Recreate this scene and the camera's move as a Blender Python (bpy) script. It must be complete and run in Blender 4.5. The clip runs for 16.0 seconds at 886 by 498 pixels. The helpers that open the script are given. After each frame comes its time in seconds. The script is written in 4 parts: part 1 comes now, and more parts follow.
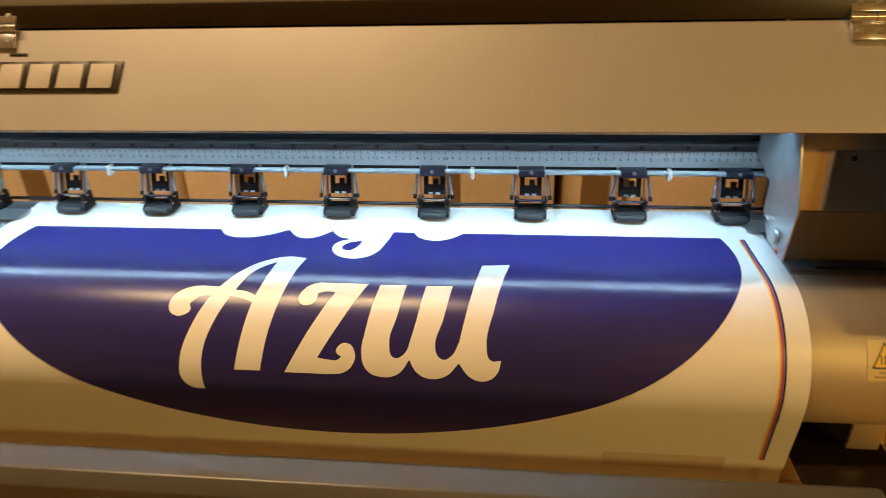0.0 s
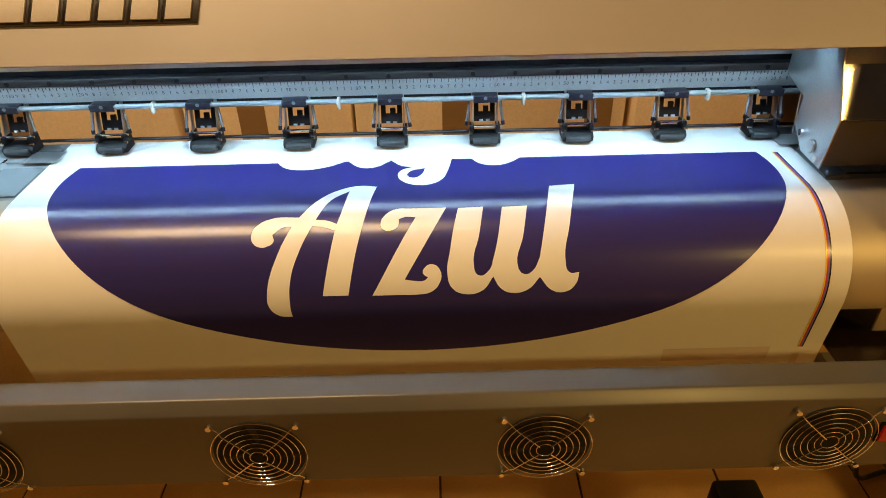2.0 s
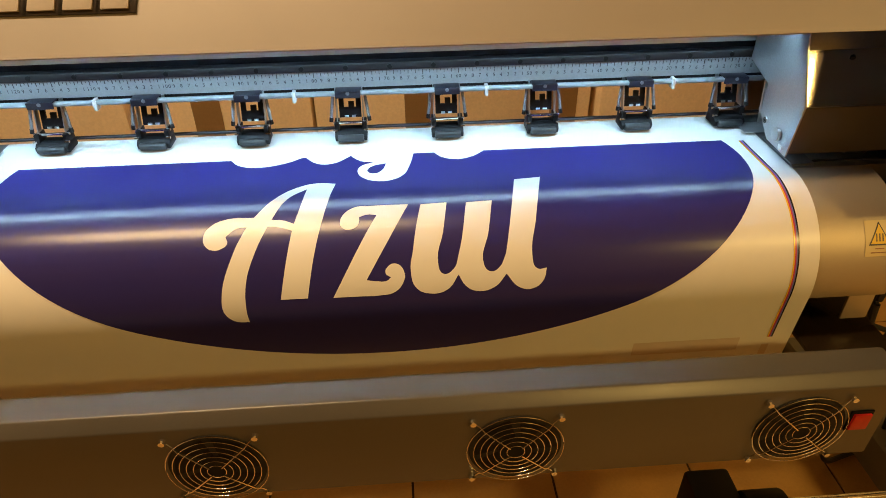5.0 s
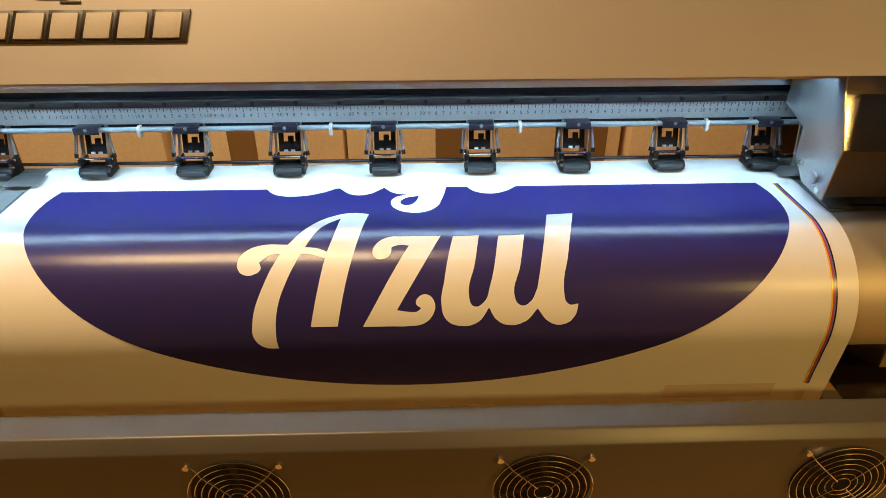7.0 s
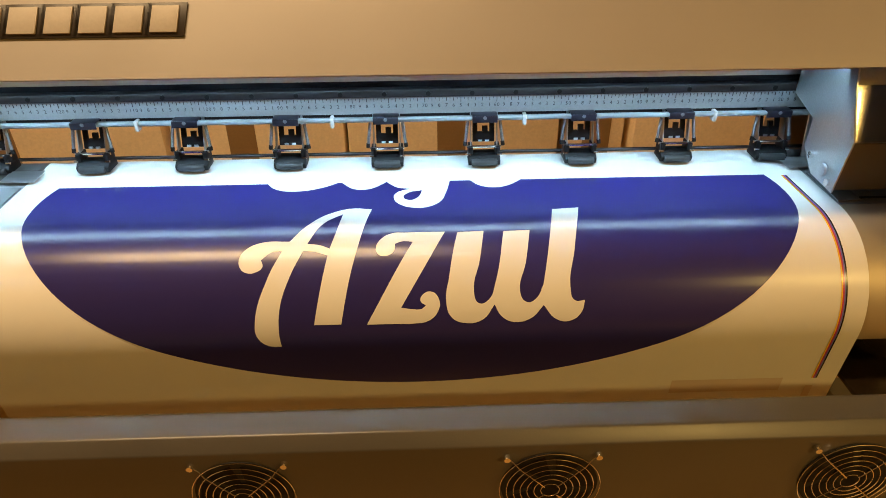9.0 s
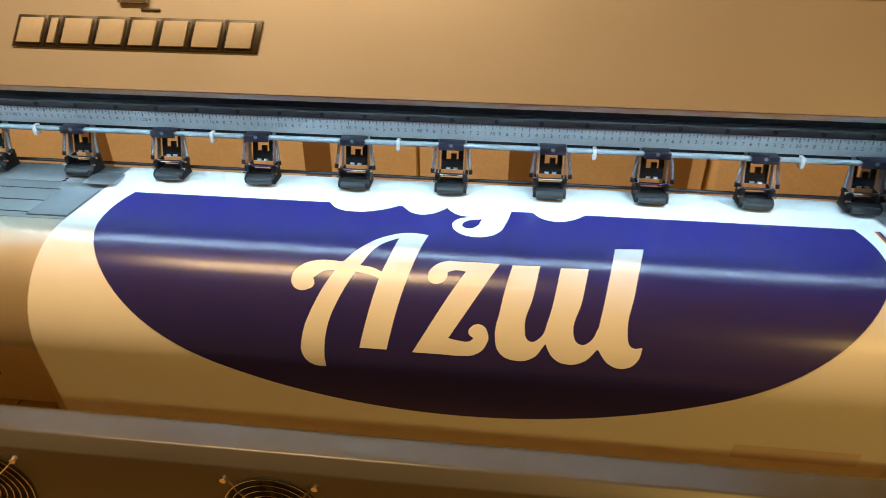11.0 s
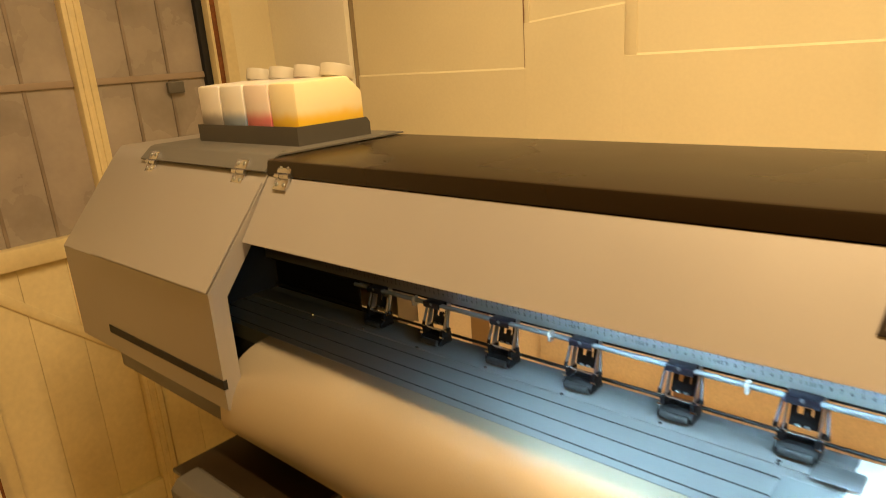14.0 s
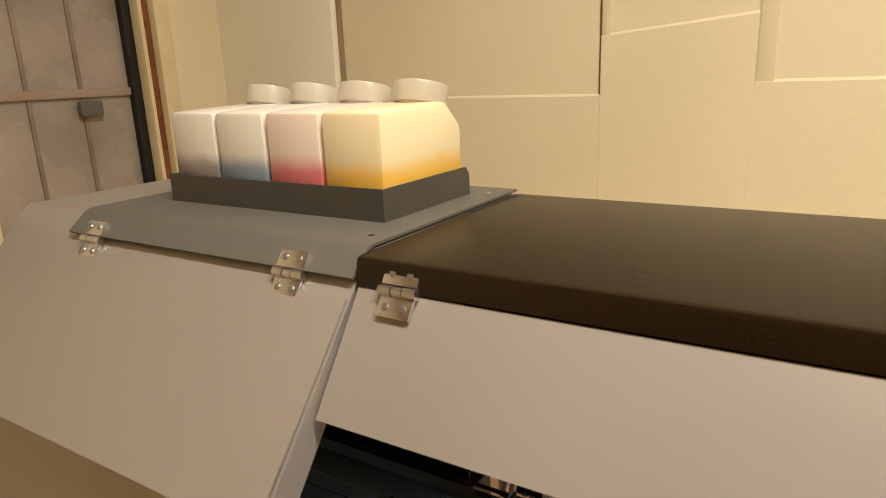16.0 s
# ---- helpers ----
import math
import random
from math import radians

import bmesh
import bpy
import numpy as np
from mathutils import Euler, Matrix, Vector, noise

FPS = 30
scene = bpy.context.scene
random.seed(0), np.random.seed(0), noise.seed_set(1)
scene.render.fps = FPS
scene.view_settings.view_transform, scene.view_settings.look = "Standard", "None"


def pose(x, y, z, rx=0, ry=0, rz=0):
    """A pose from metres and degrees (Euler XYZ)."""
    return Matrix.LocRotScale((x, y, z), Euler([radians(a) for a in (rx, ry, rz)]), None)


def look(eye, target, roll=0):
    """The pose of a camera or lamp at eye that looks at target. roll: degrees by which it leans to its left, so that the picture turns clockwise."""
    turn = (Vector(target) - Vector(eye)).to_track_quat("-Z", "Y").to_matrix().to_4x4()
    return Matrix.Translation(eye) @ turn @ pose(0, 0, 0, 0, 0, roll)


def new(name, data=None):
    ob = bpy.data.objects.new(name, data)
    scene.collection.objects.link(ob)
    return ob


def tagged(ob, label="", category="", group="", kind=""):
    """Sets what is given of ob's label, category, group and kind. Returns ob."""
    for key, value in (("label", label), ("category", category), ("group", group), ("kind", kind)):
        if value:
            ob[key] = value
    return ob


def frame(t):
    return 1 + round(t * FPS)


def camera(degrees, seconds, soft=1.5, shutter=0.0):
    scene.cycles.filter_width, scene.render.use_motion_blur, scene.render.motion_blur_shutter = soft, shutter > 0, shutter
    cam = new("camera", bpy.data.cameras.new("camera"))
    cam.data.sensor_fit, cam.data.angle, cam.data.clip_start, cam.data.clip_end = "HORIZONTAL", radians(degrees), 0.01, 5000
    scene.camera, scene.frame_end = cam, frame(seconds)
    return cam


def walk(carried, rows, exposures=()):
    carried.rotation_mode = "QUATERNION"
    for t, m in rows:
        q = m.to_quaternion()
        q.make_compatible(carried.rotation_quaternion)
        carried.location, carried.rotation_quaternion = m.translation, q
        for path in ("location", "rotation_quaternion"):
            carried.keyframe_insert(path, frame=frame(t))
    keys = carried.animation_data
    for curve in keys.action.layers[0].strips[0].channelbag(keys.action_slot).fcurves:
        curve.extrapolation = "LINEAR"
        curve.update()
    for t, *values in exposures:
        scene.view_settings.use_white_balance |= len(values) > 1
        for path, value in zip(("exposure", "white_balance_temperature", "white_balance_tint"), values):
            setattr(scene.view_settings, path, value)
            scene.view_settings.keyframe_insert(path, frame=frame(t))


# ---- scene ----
cam = camera(68.12, 16.0, soft=0.85, shutter=0.3)
# seconds, eye x, y, z, then yaw, pitch and roll in degrees
ROWS = [
    (0, 0.0830, -0.8258, 1.4084, 6.38, -29.04, -1.92),
    (0.5, -0.0143, -0.8409, 1.4119, -3.77, -30.70, -1.95),
    (1, -0.0567, -0.8698, 1.4263, -1.96, -33.70, -0.89),
    (1.5, -0.0826, -0.8890, 1.4049, -0.56, -32.64, -0.68),
    (2, -0.0946, -0.8786, 1.4133, -0.43, -34.37, -1.21),
    (2.5, -0.1005, -0.8740, 1.4107, -1.58, -35.20, -0.77),
    (3, -0.0839, -0.8824, 1.4067, -0.41, -34.72, -0.13),
    (3.5, -0.0874, -0.8607, 1.4089, -2.12, -35.34, -0.73),
    (4, -0.0855, -0.8443, 1.4079, -4.49, -36.01, -0.66),
    (6.5, -0.0856, -0.8626, 1.3912, -1.52, -31.92, -0.54),
    (7, -0.0998, -0.8573, 1.3907, -1.53, -31.30, -0.13),
    (7.5, -0.1007, -0.8534, 1.3957, -2.10, -31.30, 0.29),
    (8, -0.0996, -0.8457, 1.4063, -1.87, -32.01, -0.14),
    (8.5, -0.1074, -0.8415, 1.4014, -1.67, -32.85, -0.37),
    (11, -0.0811, -0.8191, 1.3914, 6.10, -30.47, 0.21),
    (11.5, -0.0926, -0.7643, 1.4051, 23.27, -31.45, 0.04),
    (12, -0.1123, -0.7605, 1.3895, 39.07, -29.60, -2.30),
    (12.5, -0.1360, -0.7530, 1.4130, 42.71, -24.97, -2.45),
    (13, -0.2450, -0.7790, 1.4207, 43.67, -20.13, -2.38),
    (13.5, -0.4014, -0.8037, 1.4383, 41.69, -17.13, -3.36),
    (14, -0.5648, -0.7087, 1.4497, 42.20, -16.48, -4.03),
    (14.5, -0.7193, -0.6198, 1.4705, 46.42, -15.47, -3.96),
    (15, -0.8924, -0.6061, 1.4520, 39.54, -14.30, -2.53),
    (15.5, -1.0425, -0.5906, 1.4575, 32.63, -15.40, -2.80),
    (16, -1.1371, -0.5184, 1.4559, 32.61, -15.06, -2.27),
]


def aim(x, y, z, yaw, pitch, roll):
    return pose(x, y, z, 0, 0, yaw) @ pose(0, 0, 0, 90 + pitch) @ pose(0, 0, 0, 0, 0, roll)


walk(cam, [(t, aim(*p)) for t, *p in ROWS],
     exposures=[(0.0, -0.14, 6550, 15), (8.5, -0.16, 6550, 15), (11.0, -0.20, 6700, 15), (12.0, -0.20, 6800, 13), (12.5, -0.06, 6900, 10), (13.5, 0.14, 6500, 10), (14.0, 0.27, 6600, 10), (14.5, 0.5, 5300, 10), (15.2, 0.45, 4900, 10), (16.0, 0.40, 4500, 10)])

# ---- world and lamps ----
world = bpy.data.worlds.new("night")
scene.world = world
world.use_nodes = True
world.node_tree.nodes["Background"].inputs[0].default_value = (1.0, 0.8, 0.55, 1)
world.node_tree.nodes["Background"].inputs[1].default_value = 0.02


def area_lamp(name, x, y, z, target, sx, sy, watts, colour):
    data = bpy.data.lights.new(name, "AREA")
    data.shape, data.size, data.size_y, data.energy, data.color = "RECTANGLE", sx, sy, watts, colour
    ob = new(name, data)
    ob.matrix_world = look((x, y, z), target)
    return ob


WARM = (1.0, 0.69, 0.34)
area_lamp("ceiling_lamp_light", -0.75, -0.32, 2.60, (-0.75, -0.319, 0), 1.2, 0.10, 36, WARM)
area_lamp("ceiling_lamp_light", 2.28, -2.62, 2.60, (2.28, -2.619, 0), 0.50, 0.42, 76, (1.0, 0.67, 0.18))

# ---- materials ----


def material(name, colour, rough=0.5, metal=0.0, grain=0.0, grain_scale=300.0, stain=0.0, stain_scale=6.0, bump=0.0,
             coat=0.0, transmission=0.0, emission=0.0, alpha=1.0, random_piece=0.0, stretch=(1, 1, 1), spec=0.5):
    mat = bpy.data.materials.new(name)
    mat.use_nodes = True
    nt = mat.node_tree
    b = nt.nodes["Principled BSDF"]
    b.inputs["Roughness"].default_value = rough
    b.inputs["Metallic"].default_value = metal
    b.inputs["Coat Weight"].default_value = coat
    b.inputs["Coat Roughness"].default_value = 0.12
    b.inputs["Transmission Weight"].default_value = transmission
    b.inputs["Specular IOR Level"].default_value = spec
    b.inputs["Alpha"].default_value = alpha
    rgb = nt.nodes.new("ShaderNodeRGB")
    rgb.outputs[0].default_value = (*colour, 1)
    out = rgb.outputs[0]
    if grain or stain or bump or random_piece:
        co = nt.nodes.new("ShaderNodeTexCoord")
        mp = nt.nodes.new("ShaderNodeMapping")
        mp.inputs["Scale"].default_value = stretch
        nt.links.new(co.outputs["Object"], mp.inputs[0])

        def noise_node(scale, detail):
            n = nt.nodes.new("ShaderNodeTexNoise")
            n.inputs["Scale"].default_value = scale
            n.inputs["Detail"].default_value = detail
            nt.links.new(mp.outputs[0], n.inputs["Vector"])
            return n.outputs["Fac"]

        def scaled(fac, amount):
            m = nt.nodes.new("ShaderNodeMapRange")
            m.inputs["From Min"].default_value, m.inputs["From Max"].default_value = 0.25, 0.75
            m.inputs["To Min"].default_value, m.inputs["To Max"].default_value = 1 - amount, 1 + amount
            nt.links.new(fac, m.inputs["Value"])
            return m.outputs[0]

        def times(col, fac):
            m = nt.nodes.new("ShaderNodeVectorMath")
            m.operation = "SCALE"
            nt.links.new(col, m.inputs[0])
            nt.links.new(fac, m.inputs["Scale"])
            return m.outputs[0]

        fine = noise_node(grain_scale, 3)
        broad = noise_node(stain_scale, 5)
        if grain:
            out = times(out, scaled(fine, grain))
        if stain:
            out = times(out, scaled(broad, stain))
            r = nt.nodes.new("ShaderNodeMapRange")
            r.inputs["From Min"].default_value, r.inputs["From Max"].default_value = 0.3, 0.7
            r.inputs["To Min"].default_value, r.inputs["To Max"].default_value = rough * 0.85, min(1, rough * 1.15)
            nt.links.new(broad, r.inputs["Value"])
            nt.links.new(r.outputs[0], b.inputs["Roughness"])
        if random_piece:
            info = nt.nodes.new("ShaderNodeObjectInfo")
            m = nt.nodes.new("ShaderNodeMapRange")
            m.inputs["To Min"].default_value, m.inputs["To Max"].default_value = 1 - random_piece, 1 + random_piece
            nt.links.new(info.outputs["Random"], m.inputs["Value"])
            out = times(out, m.outputs[0])
        if bump:
            bp = nt.nodes.new("ShaderNodeBump")
            bp.inputs["Strength"].default_value = bump
            bp.inputs["Distance"].default_value = 0.002
            nt.links.new(fine, bp.inputs["Height"])
            nt.links.new(bp.outputs[0], b.inputs["Normal"])
    nt.links.new(out, b.inputs["Base Color"])
    if emission:
        nt.links.new(out, b.inputs["Emission Color"])
        b.inputs["Emission Strength"].default_value = emission
    return mat


SILVER = material("silver_paint", (0.375, 0.352, 0.34), 0.42, 0.30, grain=0.04, grain_scale=1400, stain=0.05, stain_scale=3, bump=0.012)
GREY = material("grey_paint", (0.125, 0.120, 0.113), 0.45, 0.0, grain=0.10, grain_scale=900, stain=0.06, stain_scale=4, bump=0.06)
BARPAINT = material("dryer_bar_paint", (0.108, 0.101, 0.091), 0.40, 0.30, grain=0.08, grain_scale=900, stain=0.07, stain_scale=5, bump=0.03)
DARK = material("black_lid_paint", (0.016, 0.0095, 0.004), 0.28, 0.0, spec=0.34, grain=0.06, grain_scale=900, stain=0.08, stain_scale=3, bump=0.02)
BLACK = material("black_plastic", (0.006, 0.006, 0.007), 0.45, spec=0.15, grain=0.1, grain_scale=400)
MATTBLACK = material("matt_black", (0.010, 0.010, 0.011), 0.7, stain=0.2)
ALU = material("brushed_aluminium", (0.62, 0.65, 0.67), 0.34, 0.9, grain=0.10, grain_scale=500, stain=0.05, stretch=(0.05, 1, 1))
PLATE = material("platen_aluminium", (0.31, 0.325, 0.33), 0.42, 0.65, grain=0.03, grain_scale=600, stain=0.10, stain_scale=8, stretch=(0.1, 1, 1))
GUIDEPAINT = material("heater_guide_paint", (0.46, 0.39, 0.285), 0.47, 0.5, grain=0.05, grain_scale=800, stain=0.04, stain_scale=5)
ZINC = material("bright_zinc", (0.62, 0.62, 0.66), 0.22, 0.95)
CHROME = material("chrome", (0.85, 0.85, 0.86), 0.12, 1.0)
STEEL = material("zinc_steel", (0.42, 0.45, 0.48), 0.36, 0.95, grain=0.06, stain=0.08)
RUBBER = material("rubber", (0.018, 0.020, 0.022), 0.6, grain=0.15)
VINYL = material("white_vinyl", (0.80, 0.80, 0.78), 0.32, grain=0.01, grain_scale=40, spec=0.4)
INK = material("blue_violet_ink", (0.027, 0.0235, 0.148), 0.25, grain=0.02, grain_scale=30, spec=0.5)
PLASTER = material("cream_wall_paint", (0.80, 0.73, 0.52), 0.55, grain=0.02, grain_scale=120, stain=0.05, stain_scale=2.5, bump=0.08)
# Dark tone for the unseen walls, set to cut bounced light
UNSEENWALL = material("unseen_wall_dark", (0.22, 0.14, 0.055), 0.6, grain=0.03, grain_scale=120, stain=0.08, stain_scale=2.5, bump=0.08)
WOODCREAM = material("cream_gloss_paint", (0.76, 0.66, 0.41), 0.42, grain=0.05, grain_scale=60, stain=0.10, stain_scale=5, bump=0.1)
PANELGREY = material("grey_frosted_pane", (0.36, 0.32, 0.30), 0.28, stain=0.30, stain_scale=4.5, grain=0.03, grain_scale=60, coat=0.3)
RUST_AND_SHADE = material("rusty_wood_and_joint_shade", (0.20, 0.07, 0.02), 0.6, grain=0.3, grain_scale=90, stain=0.4, stain_scale=12, bump=0.3)
TILE = material("ochre_floor_tile", (0.50, 0.29, 0.095), 0.32, grain=0.06, grain_scale=140, stain=0.16, stain_scale=5, bump=0.05, random_piece=0.10)
GROUT = material("dark_grout", (0.06, 0.035, 0.02), 0.85, grain=0.3, grain_scale=200)
CARD = material("cardboard", (0.82, 0.66, 0.45), 0.8, grain=0.07, grain_scale=180, stain=0.07, stain_scale=5)
BRASSY = material("bare_metal_plate", (0.72, 0.65, 0.50), 0.08, 1.0, stain=0.06, stain_scale=6)


# ---- mesh helpers ----
def bm_box(x0, x1, y0, y1, z0, z1, bevel=0.0):
    bm = bmesh.new()
    bmesh.ops.create_cube(bm, size=1)
    for v in bm.verts:
        v.co = ((x0 + x1) / 2 + v.co.x * (x1 - x0), (y0 + y1) / 2 + v.co.y * (y1 - y0), (z0 + z1) / 2 + v.co.z * (z1 - z0))
    if bevel:
        bmesh.ops.bevel(bm, geom=bm.edges[:], offset=bevel, segments=2, affect="EDGES", profile=0.5)
    return bm


def bm_prism(profile, x0, x1, bevel=0.0):
    """A closed (y, z) outline drawn out along x."""
    bm = bmesh.new()
    a = [bm.verts.new((x0, y, z)) for y, z in profile]
    b = [bm.verts.new((x1, y, z)) for y, z in profile]
    n = len(profile)
    bm.faces.new(a)
    bm.faces.new(b[::-1])
    for i in range(n):
        bm.faces.new((a[i], b[i], b[(i + 1) % n], a[(i + 1) % n]))
    bmesh.ops.recalc_face_normals(bm, faces=bm.faces[:])
    if bevel:
        bmesh.ops.bevel(bm, geom=bm.edges[:], offset=bevel, segments=2, affect="EDGES", profile=0.5)
    return bm


def bm_strip(line, x0, x1, thick):
    """A bent sheet: an open (y, z) line with thickness, drawn out along x."""
    up, low = [], []
    for i, (y, z) in enumerate(line):
        p, q = line[max(i - 1, 0)], line[min(i + 1, len(line) - 1)]
        dy, dz = q[0] - p[0], q[1] - p[1]
        d = math.hypot(dy, dz)
        up.append((y, z))
        low.append((y + dz / d * thick, z - dy / d * thick))
    bm = bmesh.new()
    rings = [[bm.verts.new((x, *p)) for p in up + low[::-1]] for x in (x0, x1)]
    n, m = len(rings[0]), len(line)
    for i in range(n):
        bm.faces.new((rings[0][i], rings[1][i], rings[1][(i + 1) % n], rings[0][(i + 1) % n]))
    for r in rings:
        for i in range(m - 1):
            bm.faces.new((r[i], r[i + 1], r[n - 2 - i], r[n - 1 - i]))
    turns = [0.0] * m
    for i in range(1, m - 1):
        p, q = Vector(line[i]) - Vector(line[i - 1]), Vector(line[i + 1]) - Vector(line[i])
        turns[i] = abs(p.angle_signed(q))
    soft = m > 8 and sorted(turns)[m // 2] < 0.25
    for f in bm.faces:
        f.smooth = soft
    bmesh.ops.recalc_face_normals(bm, faces=bm.faces[:])
    return bm


def bm_rod(p, q, r, r2=None, seg=16, bevel=0.0):
    p, q = Vector(p), Vector(q)
    bm = bmesh.new()
    bmesh.ops.create_cone(bm, cap_ends=True, segments=seg, radius1=r, radius2=r if r2 is None else r2, depth=(q - p).length)
    if bevel:
        rims = [e for e in bm.edges if abs(e.verts[0].co.z - e.verts[1].co.z) < 1e-6]
        bmesh.ops.bevel(bm, geom=rims, offset=bevel, segments=2, affect="EDGES", profile=0.5)
    m = Matrix.Translation((p + q) / 2) @ (q - p).to_track_quat("Z", "Y").to_matrix().to_4x4()
    bmesh.ops.transform(bm, matrix=m, verts=bm.verts[:])
    for f in bm.faces:
        f.smooth = True
    return bm


def bm_tube(points, r, seg=8, closed=False):
    """A wire bent through the points."""
    pts = [Vector(p) for p in points]
    bm = bmesh.new()
    rings, n = [], len(pts)
    for i, p in enumerate(pts):
        a = pts[(i - 1) % n] if closed or i else p
        b = pts[(i + 1) % n] if closed or i < n - 1 else p
        q = (b - a).to_track_quat("Z", "Y")
        rings.append([bm.verts.new(p + q @ Vector((r * math.cos(k * math.tau / seg), r * math.sin(k * math.tau / seg), 0))) for k in range(seg)])
    for i in range(n if closed else n - 1):
        a, b = rings[i], rings[(i + 1) % n]
        for k in range(seg):
            bm.faces.new((a[k], a[(k + 1) % seg], b[(k + 1) % seg], b[k]))
    if not closed:
        bm.faces.new(rings[0][::-1])
        bm.faces.new(rings[-1])
    bmesh.ops.recalc_face_normals(bm, faces=bm.faces[:])
    for f in bm.faces:
        f.smooth = True
    return bm


def joined(*many):
    """Several bmeshes as one."""
    out = bmesh.new()
    for bm in many:
        me = bpy.data.meshes.new("join")
        bm.to_mesh(me)
        bm.free()
        out.from_mesh(me)
        bpy.data.meshes.remove(me)
    return out


def smooth(me, limit=35):
    me.set_sharp_from_angle(angle=radians(limit))
    return me


def part(name, bm, mat, parent=None, label=""):
    """One mesh object, in world coordinates, under a thing or a part."""
    me = bpy.data.meshes.new(name)
    bm.to_mesh(me)
    bm.free()
    me.materials.append(mat)
    smooth(me)
    ob = new(name, me)
    if parent:
        ob.parent = parent
        at = Vector((0, 0, 0)) if parent.parent else Vector(parent.location)
        ob.matrix_parent_inverse = Matrix.Translation(-at)
    if label:
        tagged(ob, label)
    return ob


def again(ob, shift, name=None):
    """A repeat of a part (and its own parts) beside it, on the same meshes."""
    made = ob.copy()
    scene.collection.objects.link(made)
    made.location = Vector(ob.location) + Vector(shift)
    for c in ob.children:
        k = c.copy()
        scene.collection.objects.link(k)
        k.parent = made
        k.matrix_parent_inverse = c.matrix_parent_inverse
    return made


def thing(name, at, label, category, group=""):
    ob = new(name)
    ob.location = at
    return tagged(ob, label, category, group)


def structure(name, bm, mat, label, category):
    return tagged(part(name, bm, mat), label, category, kind="structure")


# ---- the room ----
FX, BY, LX = 3.2, 0.80, -2.68
structure("wall_back", bm_box(-2.85, FX, BY, BY + 0.12, 0, 2.7), PLASTER, "cream painted plaster wall behind the printer", "wall")
# Right and front walls stay out of view; their darkness keeps front faces dim
structure("wall_right", bm_box(FX, FX + 0.12, -3.6, BY + 0.12, 0, 2.7), UNSEENWALL, "unseen side wall, coloured dark to cut bounced light", "wall")
structure("wall_front", bm_box(-2.85, FX, -3.72, -3.6, 0, 2.7), UNSEENWALL, "unseen wall facing the printer, coloured dark to cut bounced light", "wall")
structure("ceiling", bm_box(-2.97, FX + 0.12, -3.72, BY + 0.12, 2.7, 2.8), PLASTER, "cream painted ceiling", "ceiling")
floor = structure("floor", bm_box(-2.97, FX + 0.12, -3.72, BY + 0.12, -0.1, -0.004), GROUT, "floor of ochre tiles with dark grout joints", "floor")
structure("wall_left", bm_box(-2.97, -2.85, -3.72, BY + 0.12, 0, 2.7), PLASTER, "cream painted wall at the end of the printer", "wall")

# ---- the printer ----
printer = thing("large_format_printer", (-0.5, 0.1, 0), "wide silver and black inkjet sign printer on a castered stand", "printer")
HY, HZ = -0.097, 1.277          # hinge line of the cover
CY, CZ = -0.165, 1.181          # lower edge of the cover
KY, KZ = -0.236, 1.110          # front edge of the end caps
XL, XR = -1.500, 0.488          # inner faces of the end caps
CAPL, CAPR = -2.10, 1.05
PZ = 0.990                      # platen
LIDB = 0.228

cover = part("cover", bm_strip([(HY, HZ), (CY, CZ), (CY + 0.012, CZ - 0.002)], XL + 0.004, XR - 0.003, -0.003), SILVER, printer, "long silver hinged front cover")
lid = part("lid", bm_strip([(HY - 0.001, HZ + 0.002), (-0.0945, 1.2995), (-0.0930, 1.3025), (-0.0895, 1.3040), (LIDB - 0.004, 1.304), (LIDB, 1.300), (LIDB, 1.0)], XL + 0.002, XR - 0.002, 0.003), DARK, printer, "matt black top lid")


def cap(x0, x1, inner, sign, KZ, low, rim):
    body = part("end_cap", bm_strip([(KY, low), (KY, KZ), (HY, HZ), (HY + 0.022, 1.300), (HY + 0.03, 1.303), (LIDB, 1.303), (LIDB, 0.9)], x0, x1, 0.003), SILVER, printer, "silver sheet metal end housing")
    # rim round the opening
    outer = [(KY + 0.003, low), (KY + 0.003, KZ - 0.001), (HY, HZ - 0.004), (HY + 0.03, 1.30), (LIDB, 1.30), (LIDB, 0.905)]
    hole = [(KY + 0.003 + rim, low), (KY + 0.003 + rim, KZ - rim * 0.4), (CY - 0.005 + rim, CZ - 0.004), (CY + rim, CZ + 0.01), (0.17, CZ + 0.01), (0.17, 0.905)]
    bm = bmesh.new()
    vs = []
    for x in (inner, inner - sign * 0.003):
        vs.append(([bm.verts.new((x, *p)) for p in outer], [bm.verts.new((x, *p)) for p in hole]))
    for o, h in vs:
        for i in range(5):
            bm.faces.new((o[i], o[i + 1], h[i + 1], h[i]))
    for k in (0, 1):
        for i in range(5):
            bm.faces.new((vs[0][k][i], vs[0][k][i + 1], vs[1][k][i + 1], vs[1][k][i]))
    bmesh.ops.recalc_face_normals(bm, faces=bm.faces[:])
    part("side_rim", bm, SILVER, body)
    return body


cap_left = cap(CAPL, XL, XL, 1, 1.110, 0.905, 0.029)
cap_right = cap(XR, CAPR, XR, -1, 1.122, 0.985, 0.006)
part("outer_side", bm_prism([(KY + 0.004, 0.905), (KY + 0.004, KZ), (HY, HZ - 0.004), (HY + 0.03, 1.299), (LIDB - 0.004, 1.299), (LIDB - 0.004, 0.905)], CAPL + 0.001, CAPL + 0.004), SILVER, cap_left)
